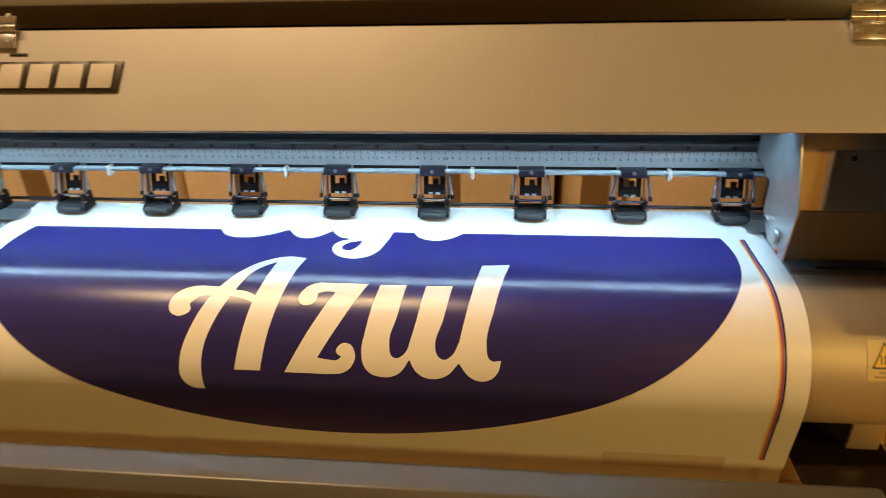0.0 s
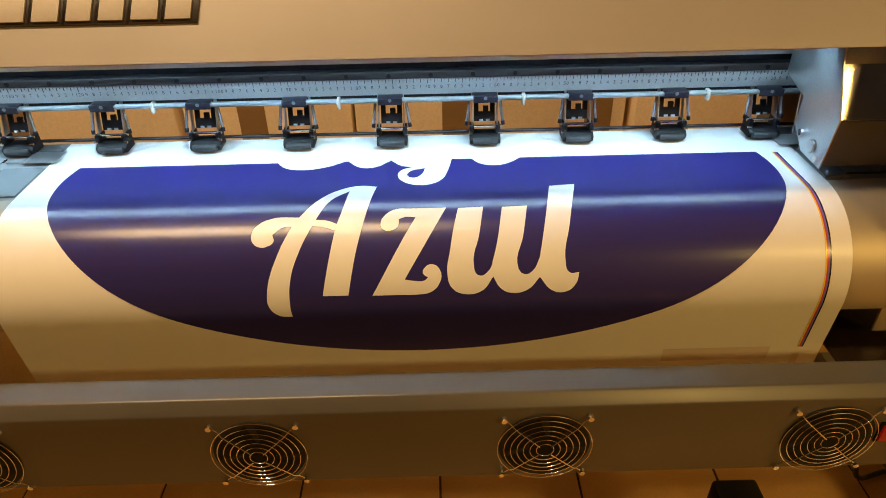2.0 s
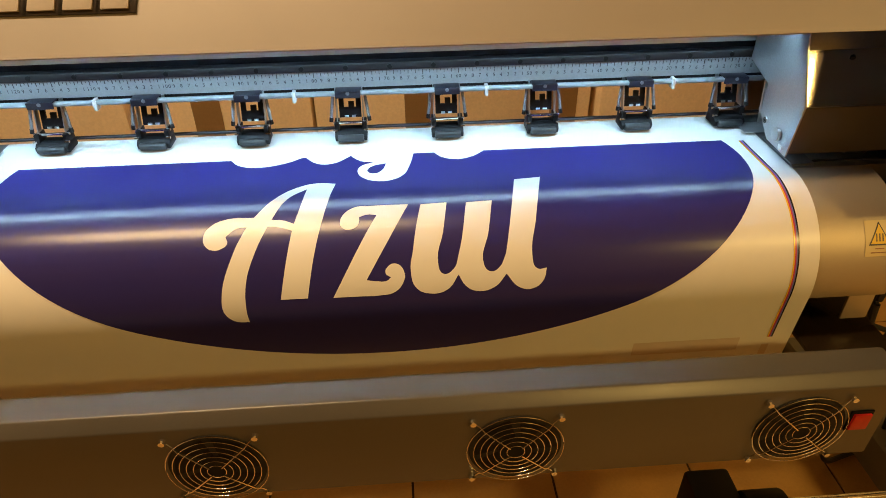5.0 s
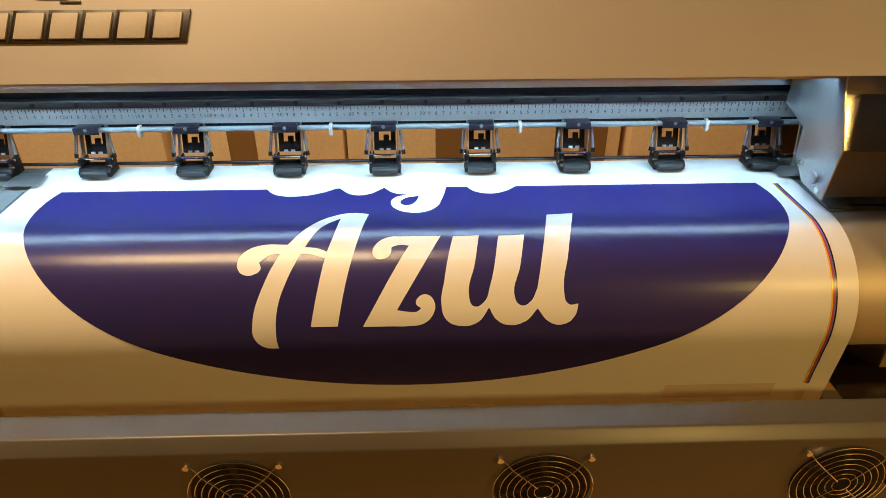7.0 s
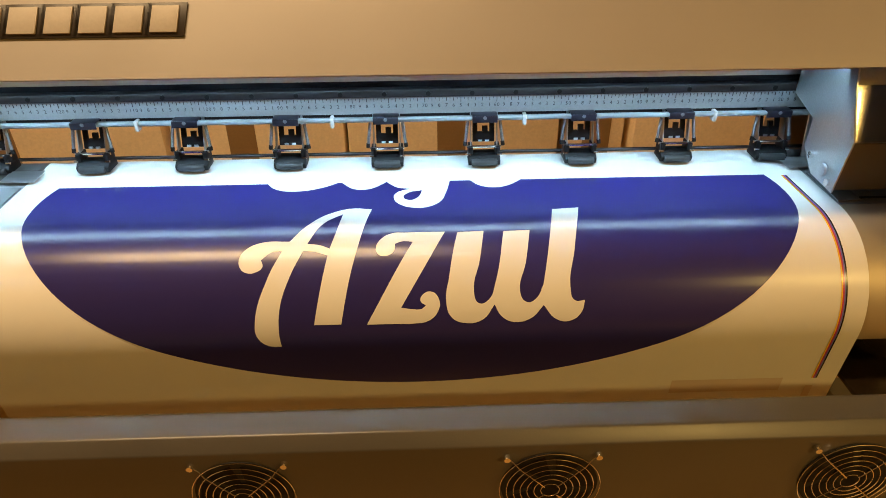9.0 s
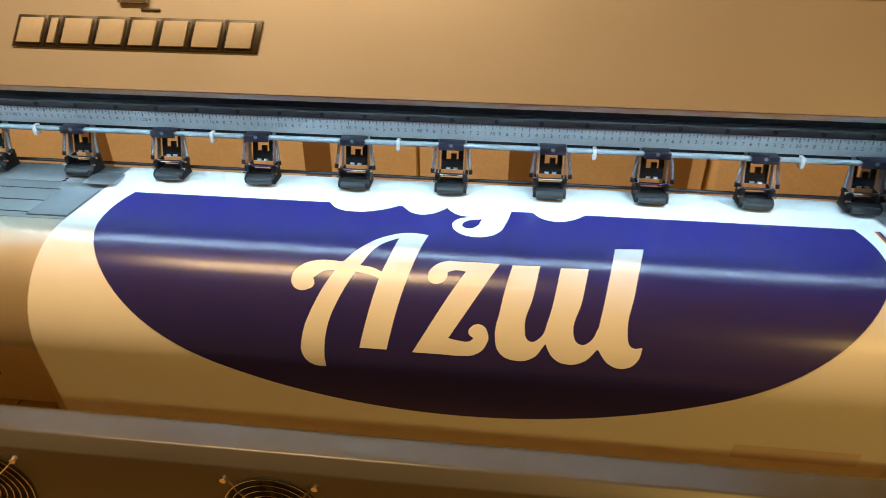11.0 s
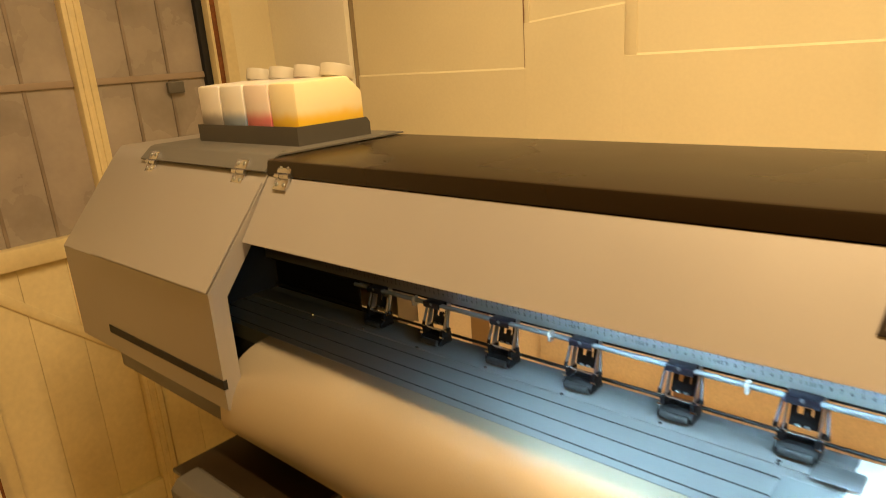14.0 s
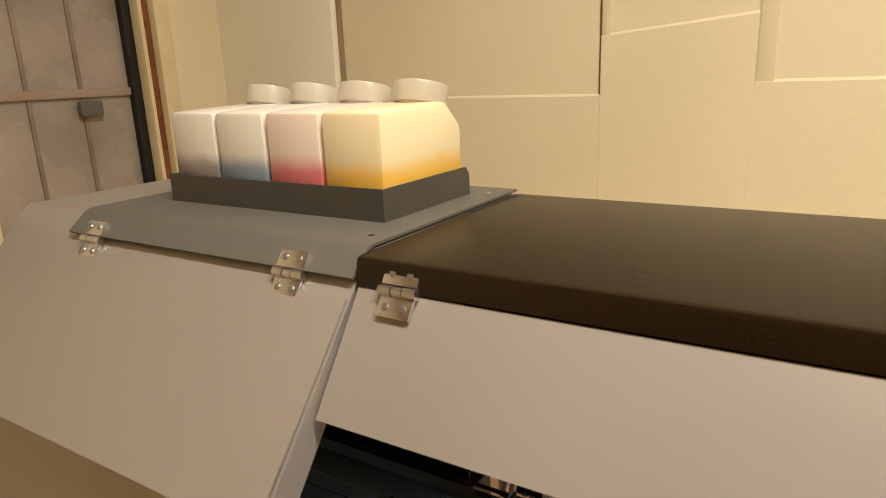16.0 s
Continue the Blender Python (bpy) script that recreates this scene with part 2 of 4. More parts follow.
part("outer_side", bm_prism([(KY + 0.004, 0.905), (KY + 0.004, KZ), (HY, HZ - 0.004), (HY + 0.03, 1.299), (LIDB - 0.004, 1.299), (LIDB - 0.004, 0.905)], CAPR - 0.004, CAPR - 0.001), SILVER, cap_right)
part("top_plate", bm_strip([(LIDB + 0.002, 1.306), (HY + 0.03, 1.306), (HY + 0.022, 1.303), (HY - 0.002, HZ + 0.006)][::-1], -1.95, XL, -0.003), GREY, cap_left, "dark grey painted top plate")
part("slot", bm_box(-1.94, XL + 0.001, KY - 0.0015, KY + 0.006, 0.944, 0.961), MATTBLACK, cap_left, "long dark slot")
part("lower_housing", bm_box(-1.95, XL - 0.03, KY + 0.012, 0.2, 0.86, 0.912, 0.004), GREY, cap_left)
INSIDE = [(-0.215, 0.92), (-0.215, 1.09), (-0.09, 1.25), (0.2, 1.28), (0.2, 0.92)]
part("inner_wall", bm_prism(INSIDE, -1.76, -1.755), MATTBLACK, cap_left)
part("inner_wall", bm_prism(INSIDE, 0.86, 0.865), MATTBLACK, cap_right)
part("lower_housing", bm_box(0.560, CAPR - 0.01, -0.205, 0.2, 0.875, 0.990, 0.004), DARK, cap_right)
part("flap", bm_strip([(KY - 0.0015, KZ + 0.004), (HY - 0.010, HZ - 0.010)], -1.952, XL - 0.002, -0.002), SILVER, cap_left, "hinged silver access flap")

# beam, rail, ruler
RODSTEEL = material("dull_zinc_rod", (0.20, 0.23, 0.25), 0.5, 0.3, grain=0.08, stain=0.1)
SCALEGREY = material("satin_scale_strip", (0.28, 0.29, 0.295), 0.5, 0.35, grain=0.08, grain_scale=400, stain=0.06)
RAILBLACK = material("black_rail", (0.014, 0.013, 0.014), 0.5, 0.2, grain=0.1, stain=0.2, stain_scale=20)
part("beam", bm_box(-1.75, 0.85, 0.045, 0.17, 1.052, 1.20, 0.003), BLACK, printer, "black anodised guide beam")
part("rail", bm_box(-1.75, 0.85, 0.030, 0.045, 1.0865, 1.098, 0.002), RAILBLACK, printer, "dark steel linear rail with bolts")
ruler = part("ruler", bm_box(-1.75, 0.60, 0.034, 0.045, 1.062, 1.086, 0.001), SCALEGREY, printer, "aluminium centimetre scale strip")
part("lifting_rod", bm_rod((-1.45, 0.022, 1.059), (0.47, 0.022, 1.059), 0.0038), RODSTEEL, printer, "thin steel rod that lifts the rollers")

# platen and front heater guide
ARC_Y, ARC_Z, ARC_R = -0.125, PZ - 0.112, 0.110
LOW_Y, LOW_Z = -0.219, 0.752


def guide_line(r=ARC_R, n=18, flat=0.17):
    line = [(flat, PZ + r - ARC_R), (ARC_Y, ARC_Z + r + 0.002)]
    for i in range(1, n + 1):
        a = math.pi / 2 + 1.66 * i / n
        line.append((ARC_Y + r * math.cos(a), ARC_Z + r * math.sin(a)))
    return line


platen = part("platen", bm_box(-1.75, 0.85, -0.118, 0.052, PZ - 0.03, PZ - 0.001), PLATE, printer, "flat aluminium vacuum platen")
front_guide = part("front_guide", bm_strip([(-0.119, PZ - 0.001)] + guide_line()[2:] + [(-0.2315, 0.860)], -1.533, 0.525, -0.003), GUIDEPAINT, printer, "curved silver-gold heated paper guide")

# dryer bar with fans
BAR0, BAR1 = -1.485, 0.475
dryer_bar = part("dryer_bar", bm_prism([(-0.358, 0.709), (-0.360, 0.833), (-0.347, 0.847), (-0.314, 0.848), (-0.305, 0.840), (-0.305, 0.709)], BAR0, BAR1, 0.002), BARPAINT, printer, "grey painted dryer bar with fans")

# ---- the vinyl ----
SHEET0, SHEET1 = -0.652, 0.420
FLAT = 0.05 - ARC_Y
ARC_L = 1.66 * (ARC_R + 0.002)


def on_sheet(x, s, lift=0.0):
    """The place on the sheet at s metres from where it leaves the rollers."""
    r = ARC_R + 0.002 + lift
    if s < FLAT:
        return Vector((x, 0.05 - s, PZ + lift))
    if s < FLAT + ARC_L:
        a = math.pi / 2 + (s - FLAT) / (ARC_R + 0.002)
        return Vector((x, ARC_Y + r * math.cos(a), ARC_Z + r * math.sin(a)))
    a = math.pi / 2 + 1.66
    d = s - FLAT - ARC_L
    return Vector((x, ARC_Y + r * math.cos(a) - d * math.sin(a), ARC_Z + r * math.sin(a) + d * math.cos(a)))


vinyl = thing("vinyl_sheet", (-0.11, -0.12, PZ), "white glossy vinyl sheet with a half-printed violet oval", "printing vinyl")
bm = bmesh.new()
rows = []
for i in range(110):
    s = 0.70 * i / 109
    rows.append([bm.verts.new(on_sheet(x, s)) for x in (SHEET0, SHEET1)])
for a, b in zip(rows, rows[1:]):
    bm.faces.new((a[0], a[1], b[1], b[0])).smooth = True
part("sheet", bm, VINYL, vinyl)

# light strip under the cover
LED = material("led_diffuser", (0.53, 0.83, 1.0), 0.4, emission=72.0)
led = part("led_strip", bm_box(-1.06, 0.405, -0.066, -0.054, 1.170, 1.174), LED, printer, "lit white light strip")
# Hidden channel, added so its flanges cut the strip's light front and back
part("led_channel", joined(bm_box(-1.19, 0.41, -0.073, -0.046, 1.1745, 1.179), bm_box(-1.19, 0.41, -0.073, -0.070, 1.150, 1.1745), bm_box(-1.19, 0.41, -0.049, -0.046, 1.160, 1.1745)), ALU, printer, "added aluminium channel shading the light strip")

RAILINK = material("worn_dark_print", (0.10, 0.075, 0.04), 0.5, stain=0.2)
# ---- carriage at the end of its run ----
carriage = part("carriage", bm_prism([(-0.088, 1.134), (-0.082, 1.158), (0.028, 1.158), (0.028, 1.10), (-0.03, 1.10), (-0.03, 1.014), (-0.108, 1.006), (-0.118, 1.073)], 0.415, 0.663, 0.002), STEEL, printer, "print carriage in bare sheet metal")
part("front_plate", bm_strip([(-0.0888, 1.135), (-0.1195, 1.074)], 0.413, 0.664, -0.0015), BRASSY, carriage, "polished metal plate reflecting warm light")
part("lower_plate", bm_strip([(-0.1195, 1.072), (-0.110, 1.005)], 0.413, 0.664, -0.0015), GREY, carriage, "dull dark lower plate")
part("side_plate", bm_prism([(-0.122, 1.075), (-0.092, 1.136), (-0.084, 1.162), (0.03, 1.162), (0.03, 1.085), (-0.028, 1.070), (-0.028, 1.030), (-0.060, 1.004), (-0.112, 1.002)], 0.4105, 0.4125), ALU, carriage, "zinc plated side plate with bolts")
bolt = part("bolt", bm_rod((0.4095, -0.052, 1.028), (0.406, -0.052, 1.028), 0.005, seg=6), CHROME, carriage)
again(bolt, (0, -0.05, -0.016))
part("plug", bm_rod((0.4095, -0.085, 1.022), (0.405, -0.085, 1.022), 0.009, seg=16, bevel=0.001), ALU, carriage)
for k, w in enumerate((0.011, 0.004, 0.012, 0.011, 0.011)):
    x = 0.480 + 0.017 * k
    part("mark_bar", bm_strip([(-0.0962, 1.1200), (-0.1092, 1.0942)], x, x + w, -0.0012), RAILINK, carriage)
for k in range(4):
    part("rivet", bm_rod((0.47 + 0.05 * k, -0.092, 1.127), (0.47 + 0.05 * k, -0.0955, 1.1255), 0.003, seg=10), BLACK, carriage)

# ---- pinch rollers ----
STEP = 0.137


def pinch_roller(xc):
    unit = part("pinch_roller", joined(
        bm_prism([(-0.006, 0.9925), (-0.008, 1.0000), (-0.001, 1.0055), (0.008, 1.0065), (0.010, 1.005), (0.022, 1.005), (0.024, 0.9925)], xc - 0.0225, xc + 0.0225, 0.0012),
        bm_box(xc - 0.0225, xc - 0.016, 0.0, 0.022, 1.004, 1.017, 0.001), bm_box(xc + 0.016, xc + 0.0225, 0.0, 0.022, 1.004, 1.017, 0.001)), BLACK, printer, "black sprung pinch roller unit")
    part("roller", bm_rod((xc - 0.018, -0.0075, 0.9975), (xc + 0.018, -0.0075, 0.9975), 0.0052, seg=14, bevel=0.001), RUBBER, unit)
    def on_lever(x0, x1, f0, f1, lift=0.0):
        bm = bm_box(xc + x0, xc + x1, 0, 0.003, f0, f1)
        for v in bm.verts:
            f = v.co.z
            v.co.y, v.co.z = 0.018 + 0.013 * f + v.co.y - lift, 1.0185 + 0.040 * f
        return bm

    part("lever", joined(on_lever(-0.0155, -0.0085, 0, 1), on_lever(0.0085, 0.0155, 0, 1), on_lever(-0.0085, 0.0085, 0.72, 1), on_lever(-0.0085, 0.0085, 0, 0.32), on_lever(-0.0020, 0.0060, 0.32, 0.52, 0.001)), BLACK, unit)
    for sx in (-1, 1):
        x = xc + sx * 0.0185
        part("side_plate", bm_prism([(0.004, 1.010), (0.016, 1.010), (0.030, 1.050), (0.030, 1.060), (0.021, 1.060), (0.019, 1.050)], x - 0.0007, x + 0.0007), STEEL, unit)
        part("pin", bm_rod((xc + sx * 0.0185, -0.002, 1.0075), (xc + sx * 0.0245, -0.002, 1.0075), 0.0017, seg=8), CHROME, unit)
    part("top_plate", joined(bm_box(xc - 0.0175, xc + 0.0175, 0.0020, 0.0036, 1.0530, 1.0625, 0.0005), bm_box(xc - 0.0175, xc + 0.0175, 0.0038, 0.0205, 1.0608, 1.0625, 0.0005)), BLUEBLACK, unit, "blue-black folded plate over the rod")
    part("shaft", bm_rod((xc - 0.024, 0.007, 1.0155), (xc + 0.024, 0.007, 1.0155), 0.0020, seg=10), CHROME, unit)
    part("half_moon", bm_rod((xc, 0.0018, 1.0600), (xc, 0.0010, 1.0600), 0.0026, seg=12), SPRING, unit)
    for dx in (-0.005, 0.005):
        part("stop", bm_box(xc + dx - 0.0028, xc + dx + 0.0028, 0.0150, 0.0165, 1.0195, 1.0225), STEEL, unit)
    for sx in (-1, 1):
        part("spring", bm_rod((xc + sx * 0.0262, 0.010, 1.022), (xc + sx * 0.0226, 0.018, 1.050), 0.0022, seg=10), SPRING, unit)
        part("spring_pin", bm_rod((xc + sx * 0.0270, 0.009, 1.0165), (xc + sx * 0.0262, 0.010, 1.0225), 0.0028, seg=8), BLACK, unit)
    return unit


BLUEBLACK = material("blued_steel", (0.008, 0.009, 0.018), 0.45, 0.2)
SPRING = material("spring_steel", (0.16, 0.17, 0.18), 0.45, 0.5, grain=0.35, grain_scale=700)
CLIPGREY = material("pale_grey_plastic", (0.42, 0.43, 0.43), 0.5)
WHITEPLASTIC = material("white_plastic", (0.75, 0.76, 0.75), 0.4)
first = pinch_roller(STEP * 3 - 0.0225)
first.location = (0, 0.012, 0.0015)
for k in range(-6, 3):
    again(first, (STEP * (k - 3), 0, 0))
for k in (-9, -8, -7):
    again(first, (STEP * (k - 3), 0, 0))
again(first, (STEP * -13, 0, 0))
part("rear_panel", bm_box(-1.75, -1.482, 0.056, 0.060, PZ - 0.02, 1.056, 0.001), BLACK, printer, "black sheet closing the rear at the end")
clip = part("rod_clip", bm_box(0.0305, 0.0355, 0.0165, 0.029, 1.049, 1.064, 0.0012), CLIPGREY, printer, "small white rod clip")
for k in (-5, -4, -3, -2, -1, 1):
    again(clip, (0.2665 * k, 0, 0))

# rail bolts and scale marks
bolt = part("rail_bolt", bm_rod((0.44, 0.0305, 1.0925), (0.44, 0.0285, 1.0925), 0.0035, seg=8), BLACK, printer)
for k in range(1, 36):
    again(bolt, (-0.06 * k, 0, 0))
MARK = material("scale_ink", (0.02, 0.02, 0.025), 0.6)


def text_mesh(words, size):
    """Flat lettering as a bmesh, centred on its origin, facing -y."""
    cu = bpy.data.curves.new("lettering", "FONT")
    cu.body, cu.size, cu.align_x, cu.align_y, cu.resolution_u = words, size, "CENTER", "CENTER", 2
    ob = new("lettering", cu)
    me = bpy.data.meshes.new_from_object(ob.evaluated_get(bpy.context.evaluated_depsgraph_get()))
    bpy.data.objects.remove(ob)
    bpy.data.curves.remove(cu)
    bm = bmesh.new()
    bm.from_mesh(me)
    bpy.data.meshes.remove(me)
    for v in bm.verts:
        v.co = (v.co.x, 0, v.co.y)
    return bm


# centimetre scale: ticks at both edges and a figure at each centimetre, counted from the right end
marks = []
digits = {str(d): text_mesh(str(d), 0.0072) for d in range(10)}
for k in range(0, 215):
    x = 0.595 - 0.01 * k
    marks.append(bm_box(x - 0.0004, x + 0.0004, 0.0332, 0.0342, 1.0800 if k % 5 else 1.0785, 1.0850))
    marks.append(bm_box(x + 0.0047, x + 0.0053, 0.0332, 0.0342, 1.0825, 1.0850))
    words = str(k) if k % 10 == 0 else str(k % 10)
    for n_, d in enumerate(words):
        bm = digits[d].copy()
        bmesh.ops.translate(bm, verts=bm.verts[:], vec=(x + 0.0042 * (n_ - (len(words) - 1) / 2), 0.0337, 1.0735))
        marks.append(bm)
for bm in digits.values():
    bm.free()
tagged(part("scale_print", joined(*marks), MARK, ruler), kind="stuff")
part("beam_edge", bm_box(-1.75, 0.60, 0.0435, 0.0465, 1.106, 1.114), ALU, printer)

# platen plates and screws
part("platen_strip", bm_box(-1.75, SHEET0 - 0.004, -0.012, 0.030, PZ - 0.001, PZ + 0.0012, 0.0005), PLATE, platen)
PLATE2 = material("platen_dark_patch", (0.20, 0.22, 0.23), 0.6, 0.3, stain=0.15, stain_scale=20)
part("dark_patch", bm_box(SHEET0 - 0.060, SHEET0 - 0.003, -0.112, -0.030, PZ - 0.001, PZ + 0.001), PLATE2, platen)
part("dark_patch", bm_box(0.424, 0.455, -0.112, -0.030, PZ - 0.001, PZ + 0.001), PLATE2, platen)
for y in (-0.034, -0.070, -0.104):
    part("groove", bm_box(-1.75, SHEET0 - 0.010, y - 0.0006, y + 0.0006, PZ - 0.0012, PZ - 0.0002), MATTBLACK, platen)
    part("groove", bm_box(0.456, 0.85, y - 0.0010, y + 0.0010, PZ - 0.001, PZ + 0.0012), MATTBLACK, platen)
part("edge_clamp", bm_box(0.40, 0.452, -0.022, 0.012, PZ + 0.0045, PZ + 0.0058, 0.0004), ALU, platen, "thin metal media clamp")
part("edge_clamp", bm_box(SHEET0 - 0.035, SHEET0 + 0.012, -0.022, 0.012, PZ + 0.0045, PZ + 0.0058, 0.0004), ALU, platen, "thin metal media clamp")
screw = part("screw", bm_rod((0.47, -0.020, PZ - 0.001), (0.47, -0.020, PZ + 0.002), 0.0028, seg=10), CHROME, platen)
for dx in (0, 0.03, 0.06):
    for dy in (-0.022, -0.032, -0.058, -0.068):
        again(screw, (dx + 0.008, dy, 0))
for k in range(8):
    again(screw, (-1.190 - 0.137 * (k % 7), 0.012 if k % 2 else 0.006, 0.0014))
part("back_edge", bm_rod((-1.75, 0.052, PZ + 0.006), (0.47, 0.052, PZ + 0.004), 0.0025, seg=10), RAILBLACK, printer)
bracket = part("end_bracket", joined(bm_prism([(0.012, PZ), (0.015, PZ), (0.030, 1.088), (0.027, 1.088)], 0.436, 0.486), bm_box(0.436, 0.486, -0.020, 0.014, PZ, PZ + 0.003)), ALU, printer, "galvanised end bracket")
for x in (0.447, 0.478):
    part("screw", bm_rod((x, 0.028, 1.081), (x, 0.022, 1.081), 0.004, seg=8), CHROME, bracket)
CABLE = material("black_cable", (0.012, 0.012, 0.012), 0.5)
YEL = material("yellow_plug", (0.75, 0.50, 0.03), 0.45)
BLUEP = material("blue_plug", (0.05, 0.08, 0.40), 0.45)
part("connector", bm_box(0.555, 0.59, -0.03, 0.0, 1.012, 1.026, 0.002), WHITEPLASTIC, printer)
part("connector", bm_rod((0.560, -0.015, 1.026), (0.553, -0.02, 1.046), 0.006), BLUEP, printer)
part("connector", bm_rod((0.580, -0.015, 1.026), (0.590, -0.03, 1.044), 0.0045), YEL, printer)
for k in range(4):
    part("inner_cable", bm_tube([(0.535 + 0.02 * k, -0.09 + 0.01 * k, PZ + 0.004), (0.56 + 0.03 * k, -0.04, 1.01), (0.60 + 0.02 * k, 0.02, 1.03 + 0.01 * k), (0.72, 0.05, 1.0)], 0.0035, 6), CABLE, printer)

# ---- hinges ----


def hinge(x):
    """Chrome butt hinge on the cover's upper edge, leaves on both slopes."""
    u = Vector((0, HY - CY, HZ - CZ)).normalized()
    n = Vector((0, -u.z, u.y))
    m = Matrix(((1, 0, 0, x), (0, u.y, n.y, HY), (0, u.z, n.z, HZ), (0, 0, 0, 1)))
    made = []
    for bm in (bm_box(-0.017, 0.017, -0.023, -0.004, 0.001, 0.005, 0.001), bm_box(-0.018, 0.018, 0.005, 0.023, 0.003, 0.008, 0.001),
               bm_rod((-0.019, 0, 0.0055), (-0.006, 0, 0.0055), 0.0048, seg=12), bm_rod((-0.005, 0, 0.0055), (0.005, 0, 0.0055), 0.0044, seg=12), bm_rod((0.006, 0, 0.0055), (0.019, 0, 0.0055), 0.0048, seg=12)):
        bmesh.ops.transform(bm, matrix=m, verts=bm.verts[:])
        made.append(bm)
    h = part("hinge", joined(*made), ZINC, printer, "small chrome butt hinge")
    for sx in (-0.009, 0.009):
        for y, z in ((-0.014, 0.005), (0.015, 0.008)):
            bm = bm_rod((sx, y, z), (sx, y, z + 0.0012), 0.0038, 0.003, seg=10)
            bmesh.ops.transform(bm, matrix=m, verts=bm.verts[:])
            part("screw", bm, STEEL, h)
    return h


base = hinge(-1.450)
for x in (-1.900, -1.576, -0.496, 0.440):
    again(base, (x + 1.450, 0, 0))
topscrew = part("lid_screw", bm_rod((-1.520, -0.045, 1.305), (-1.520, -0.045, 1.3095), 0.0035, seg=10), CHROME, printer)
for dx, dy in ((0, 0.235), (-0.42, 0.0), (-0.42, 0.235)):
    again(topscrew, (dx, dy, 0))

# maker's plate: plain light blocks on a dark backing, slanted
u = Vector((0, HY - CY, HZ - CZ)).normalized()
n = Vector((0, -u.z, u.y))
onto = Matrix(((1, 0, 0, 0), (0, u.y, n.y, CY), (0, u.z, n.z, CZ), (0, 0, 0, 1)))
LOGO_BACK = material("logo_dark_brown", (0.020, 0.014, 0.010), 0.4)
LOGO_FACE = material("logo_pale_gold", (0.40, 0.36, 0.32), 0.55, 0.0, grain=0.05)


def slab(x0, x1, h0, h1, z0, z1, slant=0.12):
    bm = bm_box(x0, x1, h0, h1, z0, z1, 0.0004)
    for v in bm.verts:
        v.co.x += slant * (v.co.y - h0)
    bmesh.ops.transform(bm, matrix=onto, verts=bm.verts[:])
    return bm


widths = (0.032, 0.013, 0.036, 0.034, 0.032, 0.032, 0.034, 0.033)
x = -0.6265
backs, faces = [], []
for w in widths:
    backs.append((x - 0.0040, x + w + 0.0040))
    faces.append((x, x + w))
    x += w + 0.0034
for a, b in backs:
    part("logo_backing", slab(a, b, 0.0435, 0.0795, 0.0008, 0.0022), LOGO_BACK, cover, "dark backing of a pale block")
for a, b in faces:
    part("logo_block", slab(a + 0.002, b - 0.003, 0.0475, 0.0755, 0.0018, 0.0045), LOGO_FACE, cover)
part("logo_block", slab(-0.487, -0.465, 0.0870, 0.0900, 0.0008, 0.0014), LOGO_BACK, cover)

# ---- fans of the dryer bar ----
TILT_BAR = math.atan2(0.002, 0.124)


def on_bar(bm, x, z):
    m = Matrix.Translation((x, -0.3602 + (0.833 - z) * 0.002 / 0.124, z)) @ Matrix.Rotation(TILT_BAR, 4, "X")
    bmesh.ops.transform(bm, matrix=m, verts=bm.verts[:])
    return bm


def fan(x, z):
    f = part("fan", on_bar(bm_rod((0, -0.0002, 0), (0, -0.0012, 0), 0.055, seg=48), x, z), MATTBLACK, printer, "black axial fan behind a wire guard")
    for k in range(7):
        a = k * math.tau / 7
        bm = bmesh.new()
        vs = [bm.verts.new((r * math.cos(a + d), -0.0016 - 0.0012 * (d > 0), r * math.sin(a + d))) for r, d in ((0.021, -0.2), (0.050, -0.05), (0.050, 0.62), (0.021, 0.4))]
        bm.faces.new(vs)
        part("blade", on_bar(bm, x, z), BLACK, f)
    part("hub", on_bar(bm_rod((0, -0.001, 0), (0, -0.003, 0), 0.020, seg=24), x, z), BLACK, f)
    wires = []
    for k in range(7):
        r = 0.0105 + 0.0078 * k
        wires.append(bm_tube([(r * math.cos(a * math.tau / 40), -0.0075 + 0.003 * (k / 6) ** 2, r * math.sin(a * math.tau / 40)) for a in range(40)], 0.00055, 5, True))
    for a in range(4):
        c, s_ = math.cos(math.pi / 4 + a * math.pi / 2), math.sin(math.pi / 4 + a * math.pi / 2)
        wires.append(bm_tube([(0.010 * c, -0.0088, 0.010 * s_), (0.052 * c, -0.0065, 0.052 * s_), (0.060 * c, -0.003, 0.060 * s_), (0.0714 * c, -0.002, 0.0714 * s_)], 0.0009, 6))
    part("guard", on_bar(joined(*wires), x, z), CHROME, f, "chrome wire finger guard")
    for a in range(4):
        c, s_ = 0.0505 * (1 if a % 2 else -1), 0.0505 * (1 if a < 2 else -1)
        part("screw", on_bar(bm_rod((c, -0.0005, s_), (c, -0.006, s_), 0.0045, 0.0036, seg=10), x, z), CHROME, f)
    return f


FAN0 = fan(0.027, 0.7665)
for k in (-4, -3, -2, -1, 1):
    again(FAN0, (0.344 * k, 0, 0))
RED = material("red_rocker", (0.45, 0.015, 0.01), 0.35)
switch = part("switch_frame", on_bar(bm_box(-0.014, 0.014, -0.002, 0.001, -0.017, 0.017, 0.001), 0.443, 0.775), BLACK, dryer_bar)
part("rocker", on_bar(bm_box(-0.011, 0.011, -0.005, -0.001, -0.013, 0.013, 0.001), 0.443, 0.775), RED, dryer_bar, "red rocker switch")
part("bar_arm", bm_box(-1.60, -1.31, -0.306, -0.06, 0.786, 0.794, 0.002), DARK, printer, "black plate carrying the dryer bar")
